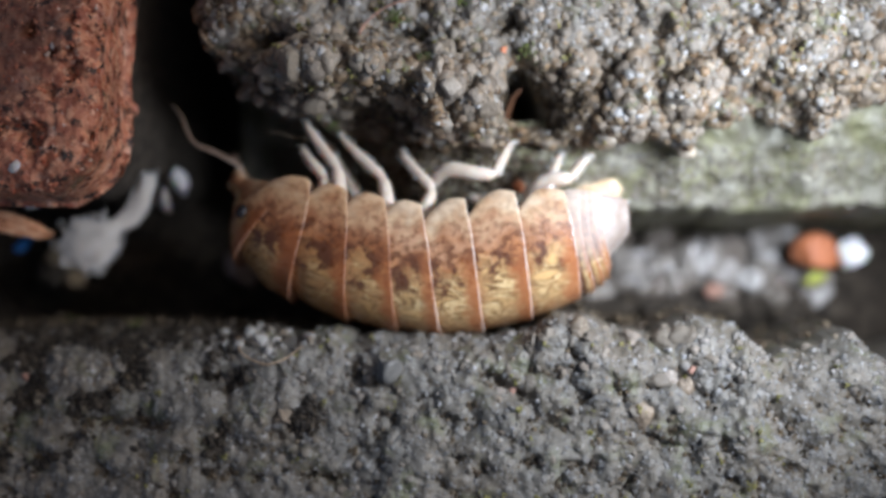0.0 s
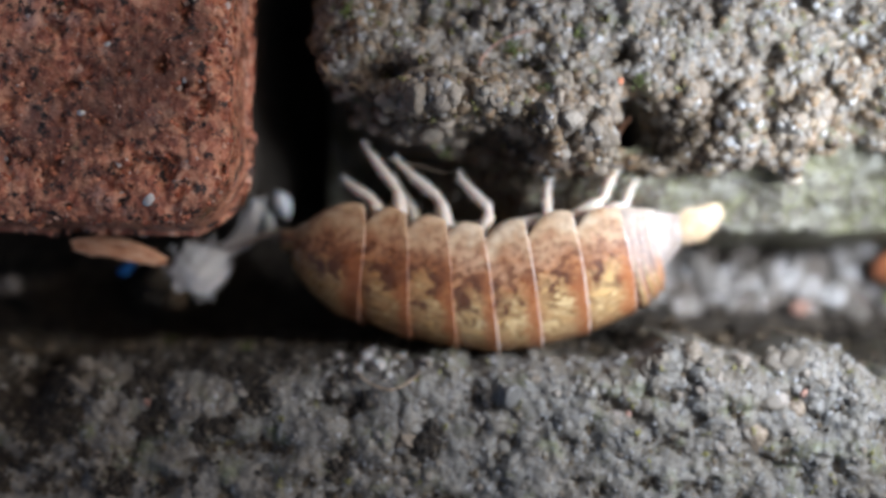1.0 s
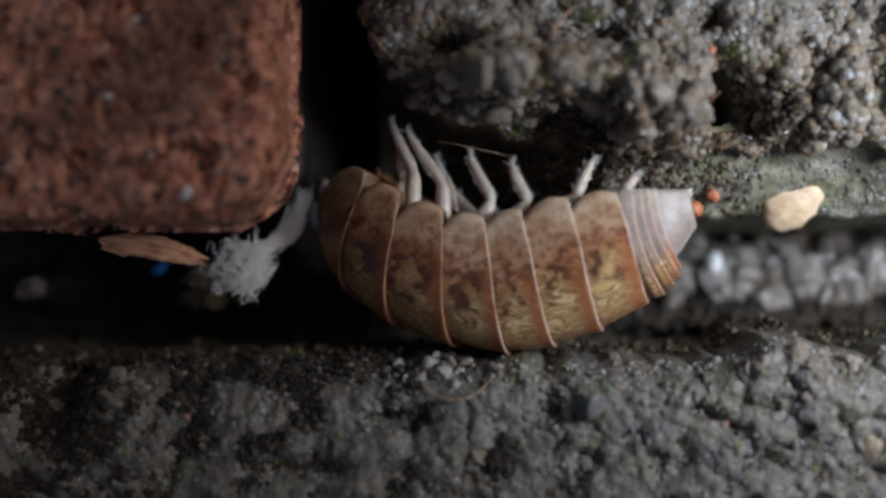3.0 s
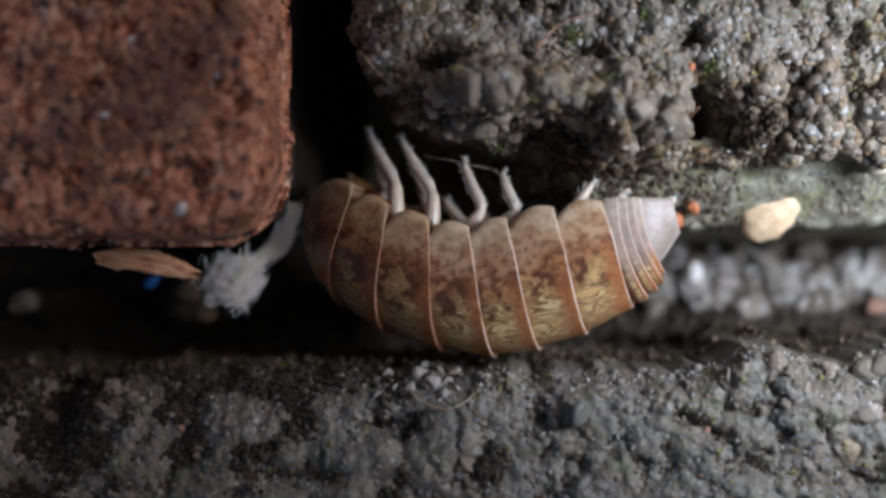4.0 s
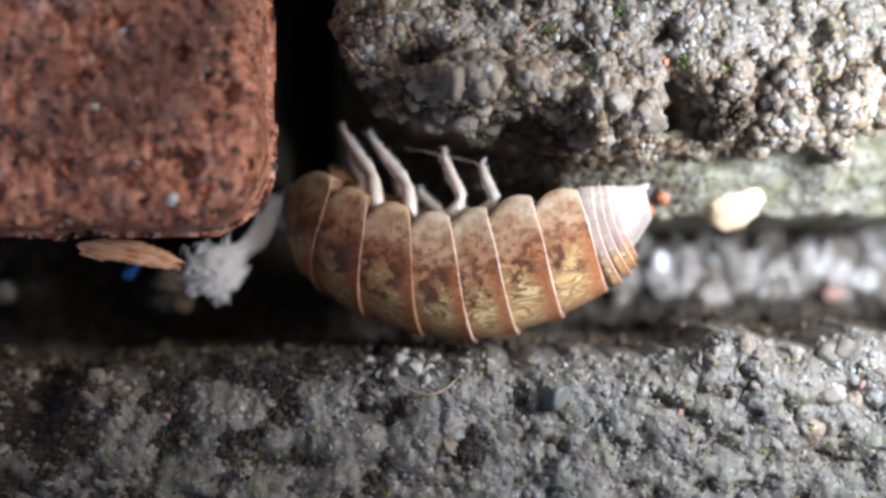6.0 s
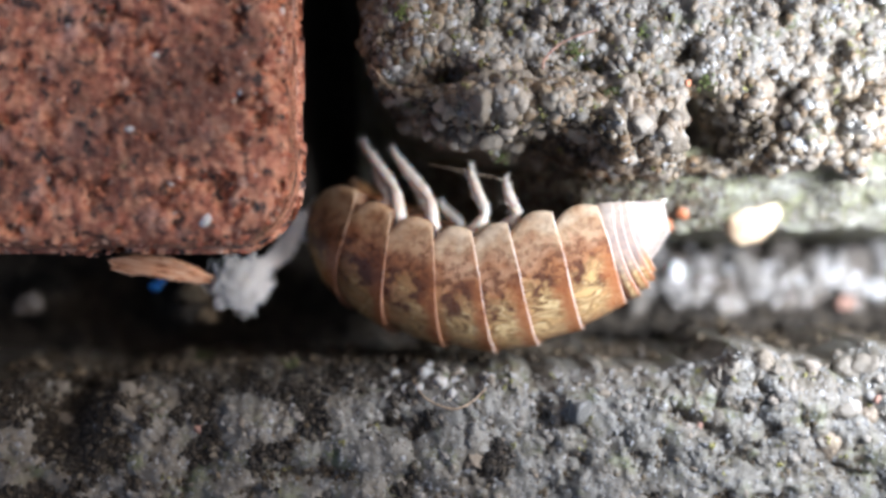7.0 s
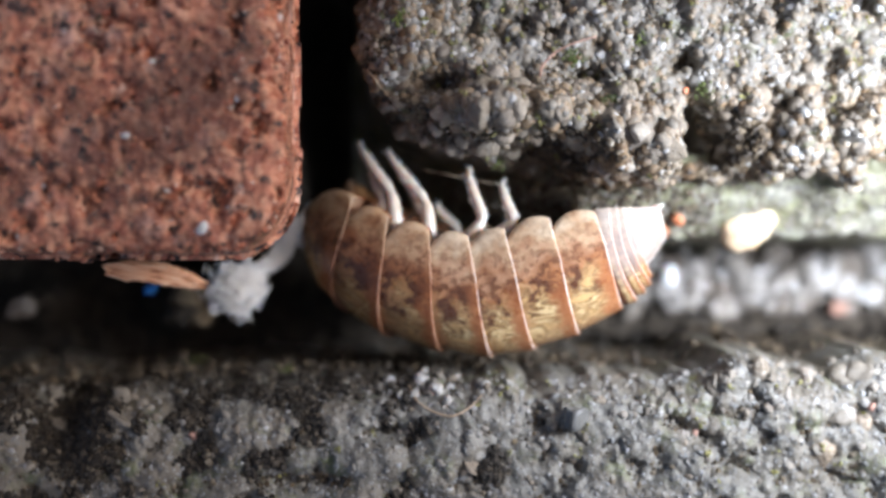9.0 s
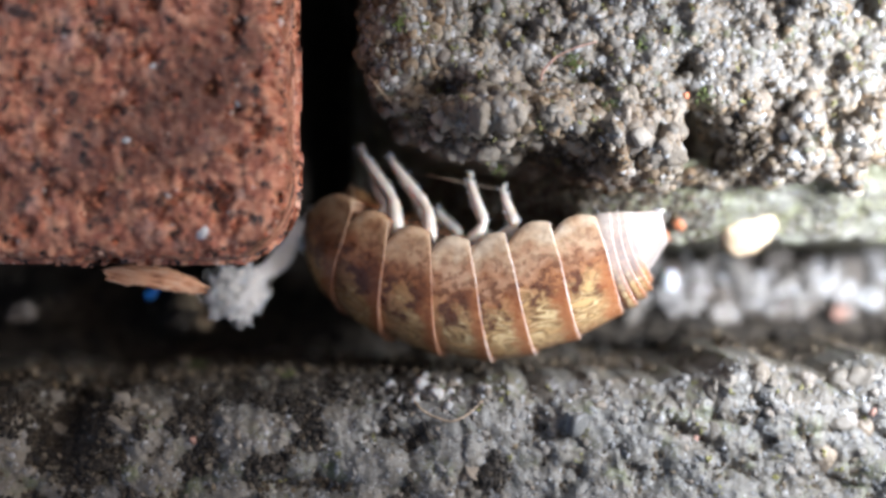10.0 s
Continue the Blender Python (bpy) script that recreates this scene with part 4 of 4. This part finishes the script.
    thing("leaf_scrap", mesh_of("leaf_scrap", v * 0.75, f, LEAFY), "yellow green scrap of leaf in the joint", "leaf", at=pose(19.1 * MM, 7.75 * MM, -10.6 * MM, 20, 0, 35))


def moss_tuft(x, y, z, size, seed):
    r = np.random.RandomState(seed)
    pieces = []
    for k in range(34):
        a = np.array((x, y, z)) + r.normal(size=3) * (size * 0.55, size * 0.45, size * 0.15)
        d = r.normal(size=3) * 0.6 + (0, 0, 1)
        d = d / np.linalg.norm(d) * size * r.uniform(0.25, 0.6)
        pieces.append(tube([a, a + d * 0.5, a + d], [0.03, 0.045, 0.008]))
    thing("moss_tuft", mesh_of("moss_tuft", *join(pieces), MOSS), "small green tuft of moss on the concrete", "moss", "moss tufts")


def fibres():
    rods("rootlet", [bend_line(on_low([(-4.35, 5.0), (-3.95, 4.45), (-3.0, 4.1), (-2.3, 4.3), (-1.75, 4.75)], 0.2))], 0.06, ROOT, "thin curved dry rootlet lying on the concrete", "rootlet")
    rods("rootlet", [bend_line(on_up([(-5.75, 16.3), (-5.4, 15.8), (-4.95, 15.35)], 0.5))], 0.035, ROOT, "fine straw coloured hair on the concrete edge", "rootlet")
    rods("rootlet", [bend_line(on_up([(0.26, 15.97), (0.38, 16.36), (0.85, 16.85), (1.5, 17.15), (2.3, 17.4)], 0.36))], 0.055, RED_ROOT, "thin wavy reddish rootlet on the concrete", "rootlet")
    rods("twig", [bend_line([(5.5, 13.5, -3.4), (5.65, 13.9, -2.9), (5.8, 14.2, -2.5), (6.05, 14.45, -2.2)])], 0.13, BARK, "short brown twig wedged in a hole", "twig")
    rods("rootlet", [bend_line([(-3.7, 12.9, -3.2), (-2.8, 12.7, -2.7), (-1.8, 12.5, -2.9), (-1.0, 12.35, -3.4)])], 0.02, ROOT, "pale thread hanging below the concrete edge", "rootlet")
    for k, (x, y, s) in enumerate([(-6.1, 5.55, 0.42), (-12.9, 5.2, 0.3), (-9.0, 5.2, 0.32)]):
        moss_tuft(x, y, float(lower_height(np.array(x), np.array(y))) + 0.02, s, 500 + k)
    for k, (x, y, s) in enumerate([(-4.6, 18.0, 0.35), (6.3, 15.6, 0.35), (-1.0, 13.1, 0.25), (2.6, 15.1, 0.2), (1.5, 16.7, 0.25), (3.9, 17.3, 0.25)]):
        moss_tuft(x, y, float(upper_height(np.array(x), np.array(y))) + 0.02, s, 520 + k)


splinter()
cobweb()
seed_husk()
fibres()

# ---------------------------------------------------------------- woodlouse
# its own space: head towards -x, back towards -y, one flank up towards +z
HX = [-10.0, -9.7, -9.2, -8.6, -7.65, -6.35, -4.6, -1.35, 0.2, 2.1, 3.75, 4.9, 5.7, 6.2, 6.6]
HH = [0.7, 1.3, 2.0, 2.8, 3.5, 3.9, 4.05, 4.0, 4.1, 3.85, 3.15, 2.45, 1.75, 1.15, 0.75]
SX = [-10, -9.3, -8.6, -7, -5, -3, -1.5, -0.3, 1, 3, 6.6]
SY = [1.2, 1.35, 1.65, 1.9, 1.65, 1.35, 1.2, 1.45, 1.7, 1.9, 2.1]


def section(x, a, swell=1.0):
    """A point of the hull: x along the body, a round it from flank (pi / 2) over the back to the other flank."""
    h = np.interp(x, HX, HH)
    w = 2.75 * (h / 4.2) ** 0.6
    c, s = np.cos(a), np.sin(a)
    y = np.interp(x, SX, SY) - h * np.sign(c) * np.abs(c) ** 0.85 * swell
    z = w * np.sign(s) * np.abs(s) ** 0.9 * swell
    return y, z


def plate(name, x0, x1, pivot, lobes=True, lean=0.5, material=None):
    """One closed plate from x0 to x1, its hind rim raised and its lower corners round."""
    na, k = 45, (0.8 if material is SHELL_TAIL else 0.4 if material in (SHELL_FRONT_SHADED, SHELL_HALF_SHADED) else 0.55)
    rows = [(-0.36, 0.92), (-0.14, 0.945), (0.0, 0.962), (0.12, 0.972), (0.3, 0.985), (0.5, 1.0), (0.7, 1.012), (0.85, 1.022), (0.94, 1.027), (0.985, 1.027), (1.0, 1.018), (0.992, 0.985)]
    rows = [(u, 1 + (q - 1) * k) for u, q in rows]
    a = np.linspace(-1, 1, na) * radians(96)
    vs, uv = [], []
    for u, swell in rows:
        t = np.abs(a) / radians(96)
        corner = np.clip((t - 0.80) / 0.20, 0, 1) ** 2 if lobes else np.zeros(na)
        uu = u + corner * ((0.19 if u < 0.5 else -0.12) * abs(u - 0.5) * 2)
        x = x0 + (x1 - x0) * uu
        y, z = section(x, a * (1 - 0.022 * (u - 0.55) ** 2 * 4) if lobes else a, swell)
        x = x + lean * np.clip(np.cos(a), 0, 1) ** (1.7 if material is SHELL_TAIL else 1.0) * (1 if x1 > -7 else 0.3)
        vs.append(np.stack([x - pivot[0], y - pivot[1], z], -1))
        uv += [(u if len(vs) < len(rows) else 1.3, q) for q in a / radians(96)]
    nr = len(rows)
    v = np.concatenate(vs)
    f = list(map(tuple, grid_faces(nr, na)))
    for i in range(nr - 1):
        f.append((i * na, i * na + na - 1, (i + 1) * na + na - 1, (i + 1) * na))
    for base, flip in ((0, False), ((nr - 1) * na, True)):
        for j in range(na // 2):
            q = (base + j, base + j + 1, base + na - 2 - j, base + na - 1 - j)
            if len(set(q)) == 4:
                f.append(q[::-1] if flip else q)
    f = np.array(f)
    me = mesh_of(name, v, f, material or SHELL)
    layer = me.uv_layers.new(name="UVMap")
    idx = np.zeros(len(me.loops), np.int64)
    me.loops.foreach_get("vertex_index", idx)
    layer.data.foreach_set("uv", np.array(uv)[idx].ravel())
    return me


def leg_mesh(length, seed, crook=0.0):
    """A jointed leg: thick inner segments, a knee, a leaf-shaped outer segment with combs of bristles, a claw."""
    r = np.random.RandomState(seed)
    line = bend_line([(0.25 - 1.3 * crook, -0.7, -0.9), (0.08 - 0.9 * crook, -0.1, -0.25), (0.30 - 0.15 * crook, 0.24 * length, 0.0), (0.40 + 0.15 * crook, 0.42 * length, 0.05), (0.20 + 0.1 * crook, 0.63 * length, 0.03), (0.0, 0.87 * length, -0.03), (-0.04, length, -0.06)], 34)
    q = np.linspace(0, 1, 34)
    rad = np.interp(q, [0, 0.2, 0.36, 0.44, 0.49, 0.54, 0.62, 0.70, 0.80, 0.90, 0.96, 1.0], [0.28, 0.30, 0.28, 0.24, 0.17, 0.21, 0.215, 0.20, 0.15, 0.08, 0.035, 0.006])
    pieces = [tube(line, rad, 8)]
    along = np.gradient(line, axis=0)
    along /= np.linalg.norm(along, axis=1)[:, None]
    for i in range(36):
        k = r.randint(17, 32)
        turn = r.choice([0.0, 0.0, math.pi]) + 0.6 * r.normal()
        side = np.array((math.cos(turn), -0.1, math.sin(turn)))
        root = line[k] + side * rad[k] * 0.8
        tip = root + side * r.uniform(0.09, 0.18) + along[k] * r.uniform(0.12, 0.24)
        pieces.append(tube([root, (root + tip) / 2 + side * 0.01, tip], [0.030, 0.020, 0.004], 4))
    return mesh_of("leg", *join(pieces), LIMB)


def antenna_mesh(size):
    """Stout jointed base segments and a thin whip, pointing forwards."""
    line = size * bend_line([(0.3, 0, 0), (-0.5, 0.12, 0.1), (-1.2, 0.35, 0.15), (-2.2, 0.1, 0.1), (-3.2, -0.25, 0.0), (-4.3, 0.1, -0.1), (-5.0, 0.15, -0.2)], 44)
    rad = np.interp(np.linspace(0, 1, 44), [0, 0.14, 0.17, 0.32, 0.35, 0.38, 0.60, 0.63, 0.66, 0.8, 1], [0.14, 0.14, 0.11, 0.13, 0.09, 0.11, 0.10, 0.07, 0.08, 0.06, 0.02])
    return mesh_of("antenna", *tube(line, rad), WHIP)


BOUNDS = [-6.55, -4.95, -3.3, -1.7, 0.0, 1.82, 3.62]
FRONTS = [-8.75, -6.55, -4.95, -3.3, -1.7, 0.0, 1.82]
TAIL = [3.62, 4.05, 4.45, 4.82, 5.17]
CENTRE = (0.0, -0.15)

louse = tagged(new("woodlouse"), "pale orange brown woodlouse with yellow mottled plates and white legs", "woodlouse")
plates = []
for k in range(7):
    piv = (FRONTS[k] if k > 4 else BOUNDS[k], 0.4)
    ob = part("tergite", plate("tergite", FRONTS[k], BOUNDS[k], piv, True, (-0.1, 0.25, 0.4, 0.5, 0.5, 0.5, 0.5)[k], (SHELL_FRONT_SHADED, SHELL_FRONT_SHADED, SHELL_HALF_SHADED)[k] if k < 3 else SHELL), louse)
    plates.append((ob, piv))
tails = []
for k in range(4):
    piv = (TAIL[k], 0.9)
    tails.append((part("pleonite", plate("pleonite", TAIL[k], TAIL[k + 1], piv, False, (0.7, 0.75, 0.7, 0.5)[k], SHELL_TAIL), louse), piv))
tail_piv = (TAIL[4], 1.1)
telson = part("telson", plate("telson", TAIL[4], 6.35, tail_piv, False, 0.1, TELSON), louse)
head_piv = (-8.45, 1.2)
head = part("head", plate("head", -9.95, -8.2, head_piv, False, 0.1, SHELL_HEAD), louse, "brown face with black eye")
whips = []
ey, ez = section(-9.0, radians(62), 1.0)
v, f = BALL2
part("eye", mesh_of("eye", v * (0.27, 0.30, 0.2), f, EYE), head, "black compound eye", pose((-9.0 - head_piv[0]) * MM, (ey - head_piv[1]) * MM, (ez - 0.02) * MM))
for side in (1, -1):
    whips.append((part("antenna", antenna_mesh(1.0 if side > 0 else 0.45), head), side))
for side in (1, -1):
    v, f = lump(260, base=BALL2, squash=(1.0, 0.26, 0.2))
    part("uropod", mesh_of("uropod", v * 0.85, f, LIMB), telson, "", pose(0.55 * MM, 1.02 * MM, side * 0.6 * MM, 0, 0, 14))

LEGS = [2.7, 4.3, 4.4, 3.4, 2.6, 2.8, 2.1]
legs = []
for k, (ob, piv) in enumerate(plates):
    for side in (1, -1):
        me = leg_mesh(LEGS[k] if side > 0 else LEGS[k] * (0.75, 0.72, 0.45, 0.45, 0.5, 0.5, 0.5)[k], 600 + k * 2 + (side < 0), (0, 0.2, 0.4, 1, 0.8, 0, 0)[k])
        legs.append((part("leg", me, ob), k, side, (BOUNDS[k] + (0.3, -0.35, 0.15, 0.0, -0.35, 0.0, -0.9)[k] - piv[0], float(np.interp(BOUNDS[k], SX, SY)) - 0.3 - piv[1], side * ((2.05 if 0 < k < 5 else 1.8) if side > 0 else 1.2))))

# seconds; place of the fifth plate's hind rim in millimetres; heading; bend a joint in degrees; how far the plates slide together; bend of the first plate and of the head; swing of the antennae
CRAWL = [
    (0, 4.33, 7.80, 0.5, 0.3, 0.0, 8, 28, -10), (0.2, 3.18, 7.92, 0.5, 0.6, 0.1, 6, 20, -5), (0.5, 2.72, 7.95, 1.5, 1, 0.25, 4, 12, 10),
    (0.8, 2.45, 8.00, 1.5, 1.2, 0.1, 0, -4, 48), (1, 2.30, 8.05, 1.5, 1.4, 0.1, 2, 0, 0), (1.2, 1.62, 8.02, 1.8, 1.9, 0.6, 10, 22, -45), (1.5, 0.62, 7.98, 2, 2.4, 0.95, 9, 34, -125),
    (1.8, 0.42, 8.05, 2, 2.6, 1, 9, 34, -142), (2.2, 0.42, 8.05, 2.5, 2.8, 1, 9, 34, -142), (3.3, -0.23, 8.22, 2.4, 5.2, 1.1, 9, 34, -142),
    (3.5, -0.24, 8.28, 2.4, 5.2, 1.1, 9, 34, -142), (4.5, 0.05, 8.38, 1.9, 3.2, 0.65, 9, 34, -142), (5.5, -0.01, 8.42, 2.4, 3.8, 0.95, 9, 34, -142),
    (7, -0.15, 8.54, 2.9, 4, 0.95, 9, 34, -142), (9, -0.13, 8.60, 2.9, 4, 0.95, 9, 34, -142), (10, -0.12, 8.61, 2.9, 4, 0.95, 9, 34, -142),
]
# seconds; lean of the seven legs in degrees, backwards positive
STRIDE = [
    (0.0, -34, -30, -34, -18, 52, 36, 62), (0.2, -45, -26, -38, 6, -14, 20, 40), (0.5, -44, -24, -35, 16, 6, 34, 50), (1.0, -42, -28, -36, -20, 30, 44, 50),
    (1.5, -40, -36, -42, -22, 10, 44, 46), (2.2, -30, -30, -38, -14, 4, 50, 54), (3.3, -34, -38, -30, -6, 4, 44, 60), (3.5, -34, -38, -28, -3, 7, 46, 62),
    (4.5, -40, -38, -30, -6, 5, 62, 60), (5.5, -44, -40, -33, -5, 6, 70, 66), (7.0, -42, -42, -34, 0, 9, 72, 70), (10.0, -42, -42, -34, 1, 9, 72, 70),
]
DIP = ([0, 1.2, 1.5, 2.3, 3.2, 10], [0, 0, 55, 55, 0, 0])      # the fifth leg folds towards the lens
# how far the hind legs' roots move outwards to fit the view, in millimetres
REACH = {4: ([0, 0.2, 0.5, 1.0, 1.5], [1.6, 0.7, 0.3, 0.3, 0.0]), 5: ([0, 0.5, 1.0, 2.2, 4.5], [0.3, 0.7, 0.8, 0.5, 0.0]), 6: ([0, 1.0, 2.2, 4.5], [1.3, 0.7, 0.5, 0.0])}
DEPTH = -3.1
ROLL = ([0, 1.5, 2.2, 3.5, 5.5, 10], [-7, -6, -5, -3, -1, -1])
PITCH = ([0, 1.0, 1.7, 4.5, 10], [0, -1, -8, -10, -11])           # the head sinks into the joint


def about(piv, deg, sink=0.0):
    return pose(piv[0] * MM, piv[1] * MM, 0) @ pose(0, 0, 0, 0, -sink, deg) @ pose(-piv[0] * MM, -piv[1] * MM, 0)


def spot(piv):
    return pose(piv[0] * MM, piv[1] * MM, 0)


def motions():
    turn = lambda t: pose(0, 0, 0, float(np.interp(t, *ROLL)), float(np.interp(t, *PITCH)), 0)
    off = pose(-CENTRE[0] * MM, -CENTRE[1] * MM, 0)
    walk(louse, [(t, pose(x * MM, y * MM, DEPTH * MM, 0, 0, yaw) @ turn(t) @ off) for t, x, y, yaw, *_ in CRAWL])
    rows = {ob: [] for ob, _ in plates + tails + [(telson, 0), (head, 0)]}
    for t, x, y, yaw, b, c, first, nod, swing in CRAWL:
        m = Matrix.Identity(4)
        rows[plates[4][0]].append((t, spot(plates[4][1])))
        for ob, piv in plates[5:] + tails + [(telson, tail_piv)]:
            m = m @ pose(-(0.19 * c if (ob, piv) in plates else 0.105) * MM, 0, 0) @ about(piv, b * 0.15)
            rows[ob].append((t, m @ spot(piv)))
        m = Matrix.Identity(4)
        for ob, piv in plates[3::-1] + [(head, head_piv)]:
            k = 4 if ob is head else plates.index((ob, piv))
            bow = (-first, -b - 0.5 * first, -b - 0.3 * first, -b, -nod)[k]
            shut = (c * 0.37, 0.1, 0.2 - c * 0.02, 0.1 + c * 0.22, 0.25 + c * 1.0)[k]
            m = m @ pose(shut * MM, 0, -c * 0.4 * MM if ob is head else 0) @ about(piv, bow, c * (14, 7, 4, 0, 12)[k])
            rows[ob].append((t, m @ spot(piv)))
    for ob, side in whips:
        walk(ob, [(row[0], pose((-9.5 - head_piv[0]) * MM, (1.0 - head_piv[1]) * MM, side * 0.5 * MM, 0, 0, row[8] + (8 if side > 0 else -6))) for row in CRAWL])
    for ob, r in rows.items():
        walk(ob, r)
    drawn = (0.6, 0.6, -0.2, -0.4, -0.3, -1.1, -0.2)       # how far each leg's root shifts as the plates close up
    for ob, k, side, (x, y, z) in legs:
        shift = 0 if side > 0 else 9
        close = lambda t: drawn[k] * float(np.interp(t, [r[0] for r in CRAWL], [r[5] for r in CRAWL]))
        reach = lambda t: float(np.interp(t, *REACH[k])) if k in REACH else 0.0
        walk(ob, [(row[0], pose((x + close(row[0])) * MM, (y + reach(row[0])) * MM, z * MM, -8 * side + (float(np.interp(row[0], *DIP)) if k == 4 and side > 0 else 0), 0, -(row[1 + k] + shift))) for row in STRIDE])


# ---------------------------------------------------------------- coarse pebbles bedded in the pavers
pebbles(upper, (-5.9, 12.5, 12.4, 19.2), upper_height, upper_edge, 150, (0.16, 0.38), 141, PEBBLE, PEBBLES)
pebbles(lower, (-19, 15, -1.0, 6.0), lower_height, lower_edge, 170, (0.16, 0.34), 143, PEBBLE, PEBBLES)

KNOBS_UP = [(-0.69, 14.83, 0.75), (-1.77, 14.83, 0.5), (2.15, 14.91, 0.45), (3.13, 14.42, 0.85), (4.21, 13.44, 0.6), (3.52, 12.75, 0.45), (0.96, 12.8, 0.33), (1.74, 12.75, 0.36),
            (2.83, 12.75, 0.36), (-4.3, 14.4, 0.7), (-5.0, 15.3, 0.5), (-3.71, 15.52, 0.4), (-5.5, 17.5, 0.32), (-4.29, 16.68, 0.38), (8.08, 14.3, 0.9), (7.6, 13.4, 0.6),
            (6.89, 15.48, 0.35), (9.48, 14.49, 0.4), (10.47, 13.3, 0.4), (11.67, 13.6, 0.45)]
KNOBS_LOW = [(-2.28, 2.29, 0.45), (2.29, 4.7, 0.3), (6.67, 5.1, 0.35), (7.19, 5.3, 0.4), (8.11, 5.6, 0.45), (8.62, 5.3, 0.4), (9.23, 4.66, 0.3), (11.09, 3.82, 0.5),
             (12.12, 5.3, 0.6), (-4.67, 5.0, 0.28), (-3.97, 5.05, 0.25), (-3.16, 5.2, 0.22), (-2.46, 5.3, 0.2), (-1.75, 5.1, 0.2), (-1.55, 4.9, 0.22), (-4.97, 4.85, 0.2),
             (-3.6, 4.8, 0.3), (-3.3, 5.0, 0.3), (-2.8, 5.05, 0.26), (10.36, 2.61, 0.35), (-14.71, 4.6, 0.45), (-14.62, 3.98, 0.45), (-17.09, 3.42, 0.6), (-17.66, 4.6, 0.5)]
KNOB_MESHES = [mesh_of("pebble", *lump(300 + k, 0.45, BALL3, (1, 0.85, 0.7), 0.95), PEBBLE) for k in range(6)]


def knobs(parent, spots, height, sink, meshes=KNOB_MESHES, label=""):
    r = np.random.RandomState(77)
    for x, y, rad in spots:
        z = float(height(np.array(x), np.array(y))) - sink * rad
        part("pebble", meshes[r.randint(len(meshes))], parent, label, at=pose(x * MM, y * MM, z * MM, r.uniform(-25, 25), r.uniform(-25, 25), r.uniform(0, 360)) @ Matrix.Scale(rad, 4))


def lumps_on_bump():
    """Large worn lumps crowding the bulging front of the upper paver."""
    meshes = [mesh_of("pebble", *lump(340 + k, 0.45, BALL3, (1, 0.85, 0.8), 0.75), BEIGE) for k in range(6)]
    r = np.random.RandomState(91)
    made = []
    for k in range(1200):
        x, y = r.uniform(-5.2, 5.2), r.uniform(12.3, 15.6)
        rad = 0.2 + 0.45 * r.uniform(0, 1) ** 1.5
        z = float(upper_height(np.array(x), np.array(y)))
        if z < -3.2 or float(upper_edge(np.array(x), np.array(y))) < 0.3 or any(math.hypot(x - a, y - b) < 0.72 * (rad + c) for a, b, c in made):
            continue
        made.append((x, y, rad))
        part("pebble", meshes[r.randint(6)], upper, at=pose(x * MM, y * MM, (z - 0.4 * rad) * MM, r.uniform(-30, 30), r.uniform(-30, 30), r.uniform(0, 360)) @ Matrix.Scale(rad, 4))
        if len(made) > 150:
            break


lumps_on_bump()
knobs(upper, KNOBS_UP, upper_height, 0.75, [mesh_of("pebble", *lump(320 + k, 0.45, BALL3, (1, 0.85, 0.75), 0.85), BEIGE) for k in range(6)])
knobs(lower, KNOBS_LOW, lower_height, 0.05)
WHITISH = simple("whitish_quartz", (0.26, 0.24, 0.215), (0.48, 0.46, 0.43), 1.5, 0.3, 0.3, 0.06)
SLATY = simple("slate_grey_stone", (0.09, 0.087, 0.08), (0.18, 0.172, 0.155), 1.5, 0.35)
shapes = [mesh_of("pebble", *lump(360 + k, 0.35, BALL3, (1, 0.85, 0.8), 0.8), WHITISH) for k in range(5)]
knobs(lower, [(-4.99, 5.06, 0.36), (-3.92, 5.14, 0.4), (-4.12, 4.72, 0.3), (-3.33, 4.84, 0.4), (-3.01, 4.51, 0.3), (-2.65, 5.13, 0.3), (-2.15, 5.31, 0.24), (-1.57, 5.01, 0.28), (-2.84, 4.89, 0.27),
              (-3.72, 5.34, 0.24), (-4.61, 4.67, 0.22)], lower_height, -0.15, shapes, "whitish quartz lump on the worn edge")
shapes = [mesh_of("pebble", *lump(370 + k, 0.5, BALL3, (1, 0.85, 0.7), 0.85), MARL_LUMP) for k in range(6)]
knobs(lower, [(7.1, 5.19, 0.37), (6.99, 4.7, 0.33), (8.37, 5.46, 0.49), (8.75, 4.78, 0.41), (7.96, 4.2, 0.45), (8.64, 4.19, 0.33), (9.71, 4.18, 0.49), (9.34, 5.16, 0.37), (11.27, 3.96, 0.78),
              (10.75, 2.61, 0.85), (12.23, 3.56, 0.61), (10.32, 5.14, 0.53), (11.49, 5.12, 0.53), (5.43, 4.73, 0.29), (4.46, 4.65, 0.24), (3.3, 5.15, 0.2), (2.31, 4.48, 0.33), (5.81, 4.04, 0.37),
              (6.58, 3.45, 0.41), (7.55, 3.24, 0.45), (5.41, 3.27, 0.29)], lower_height, 0.5, shapes, "worn sandy lump on the broken edge")
part("pebble", mesh_of("pebble", *lump(380, 0.4, BALL3, (1, 0.9, 0.7), 1.0), SLATY), lower, "slate grey stone bedded in the edge", pose(1.41 * MM, 4.03 * MM, (float(lower_height(np.array(1.41), np.array(4.03))) + 0.15) * MM, 10, 15, 30) @ Matrix.Scale(0.62, 4))

motions()
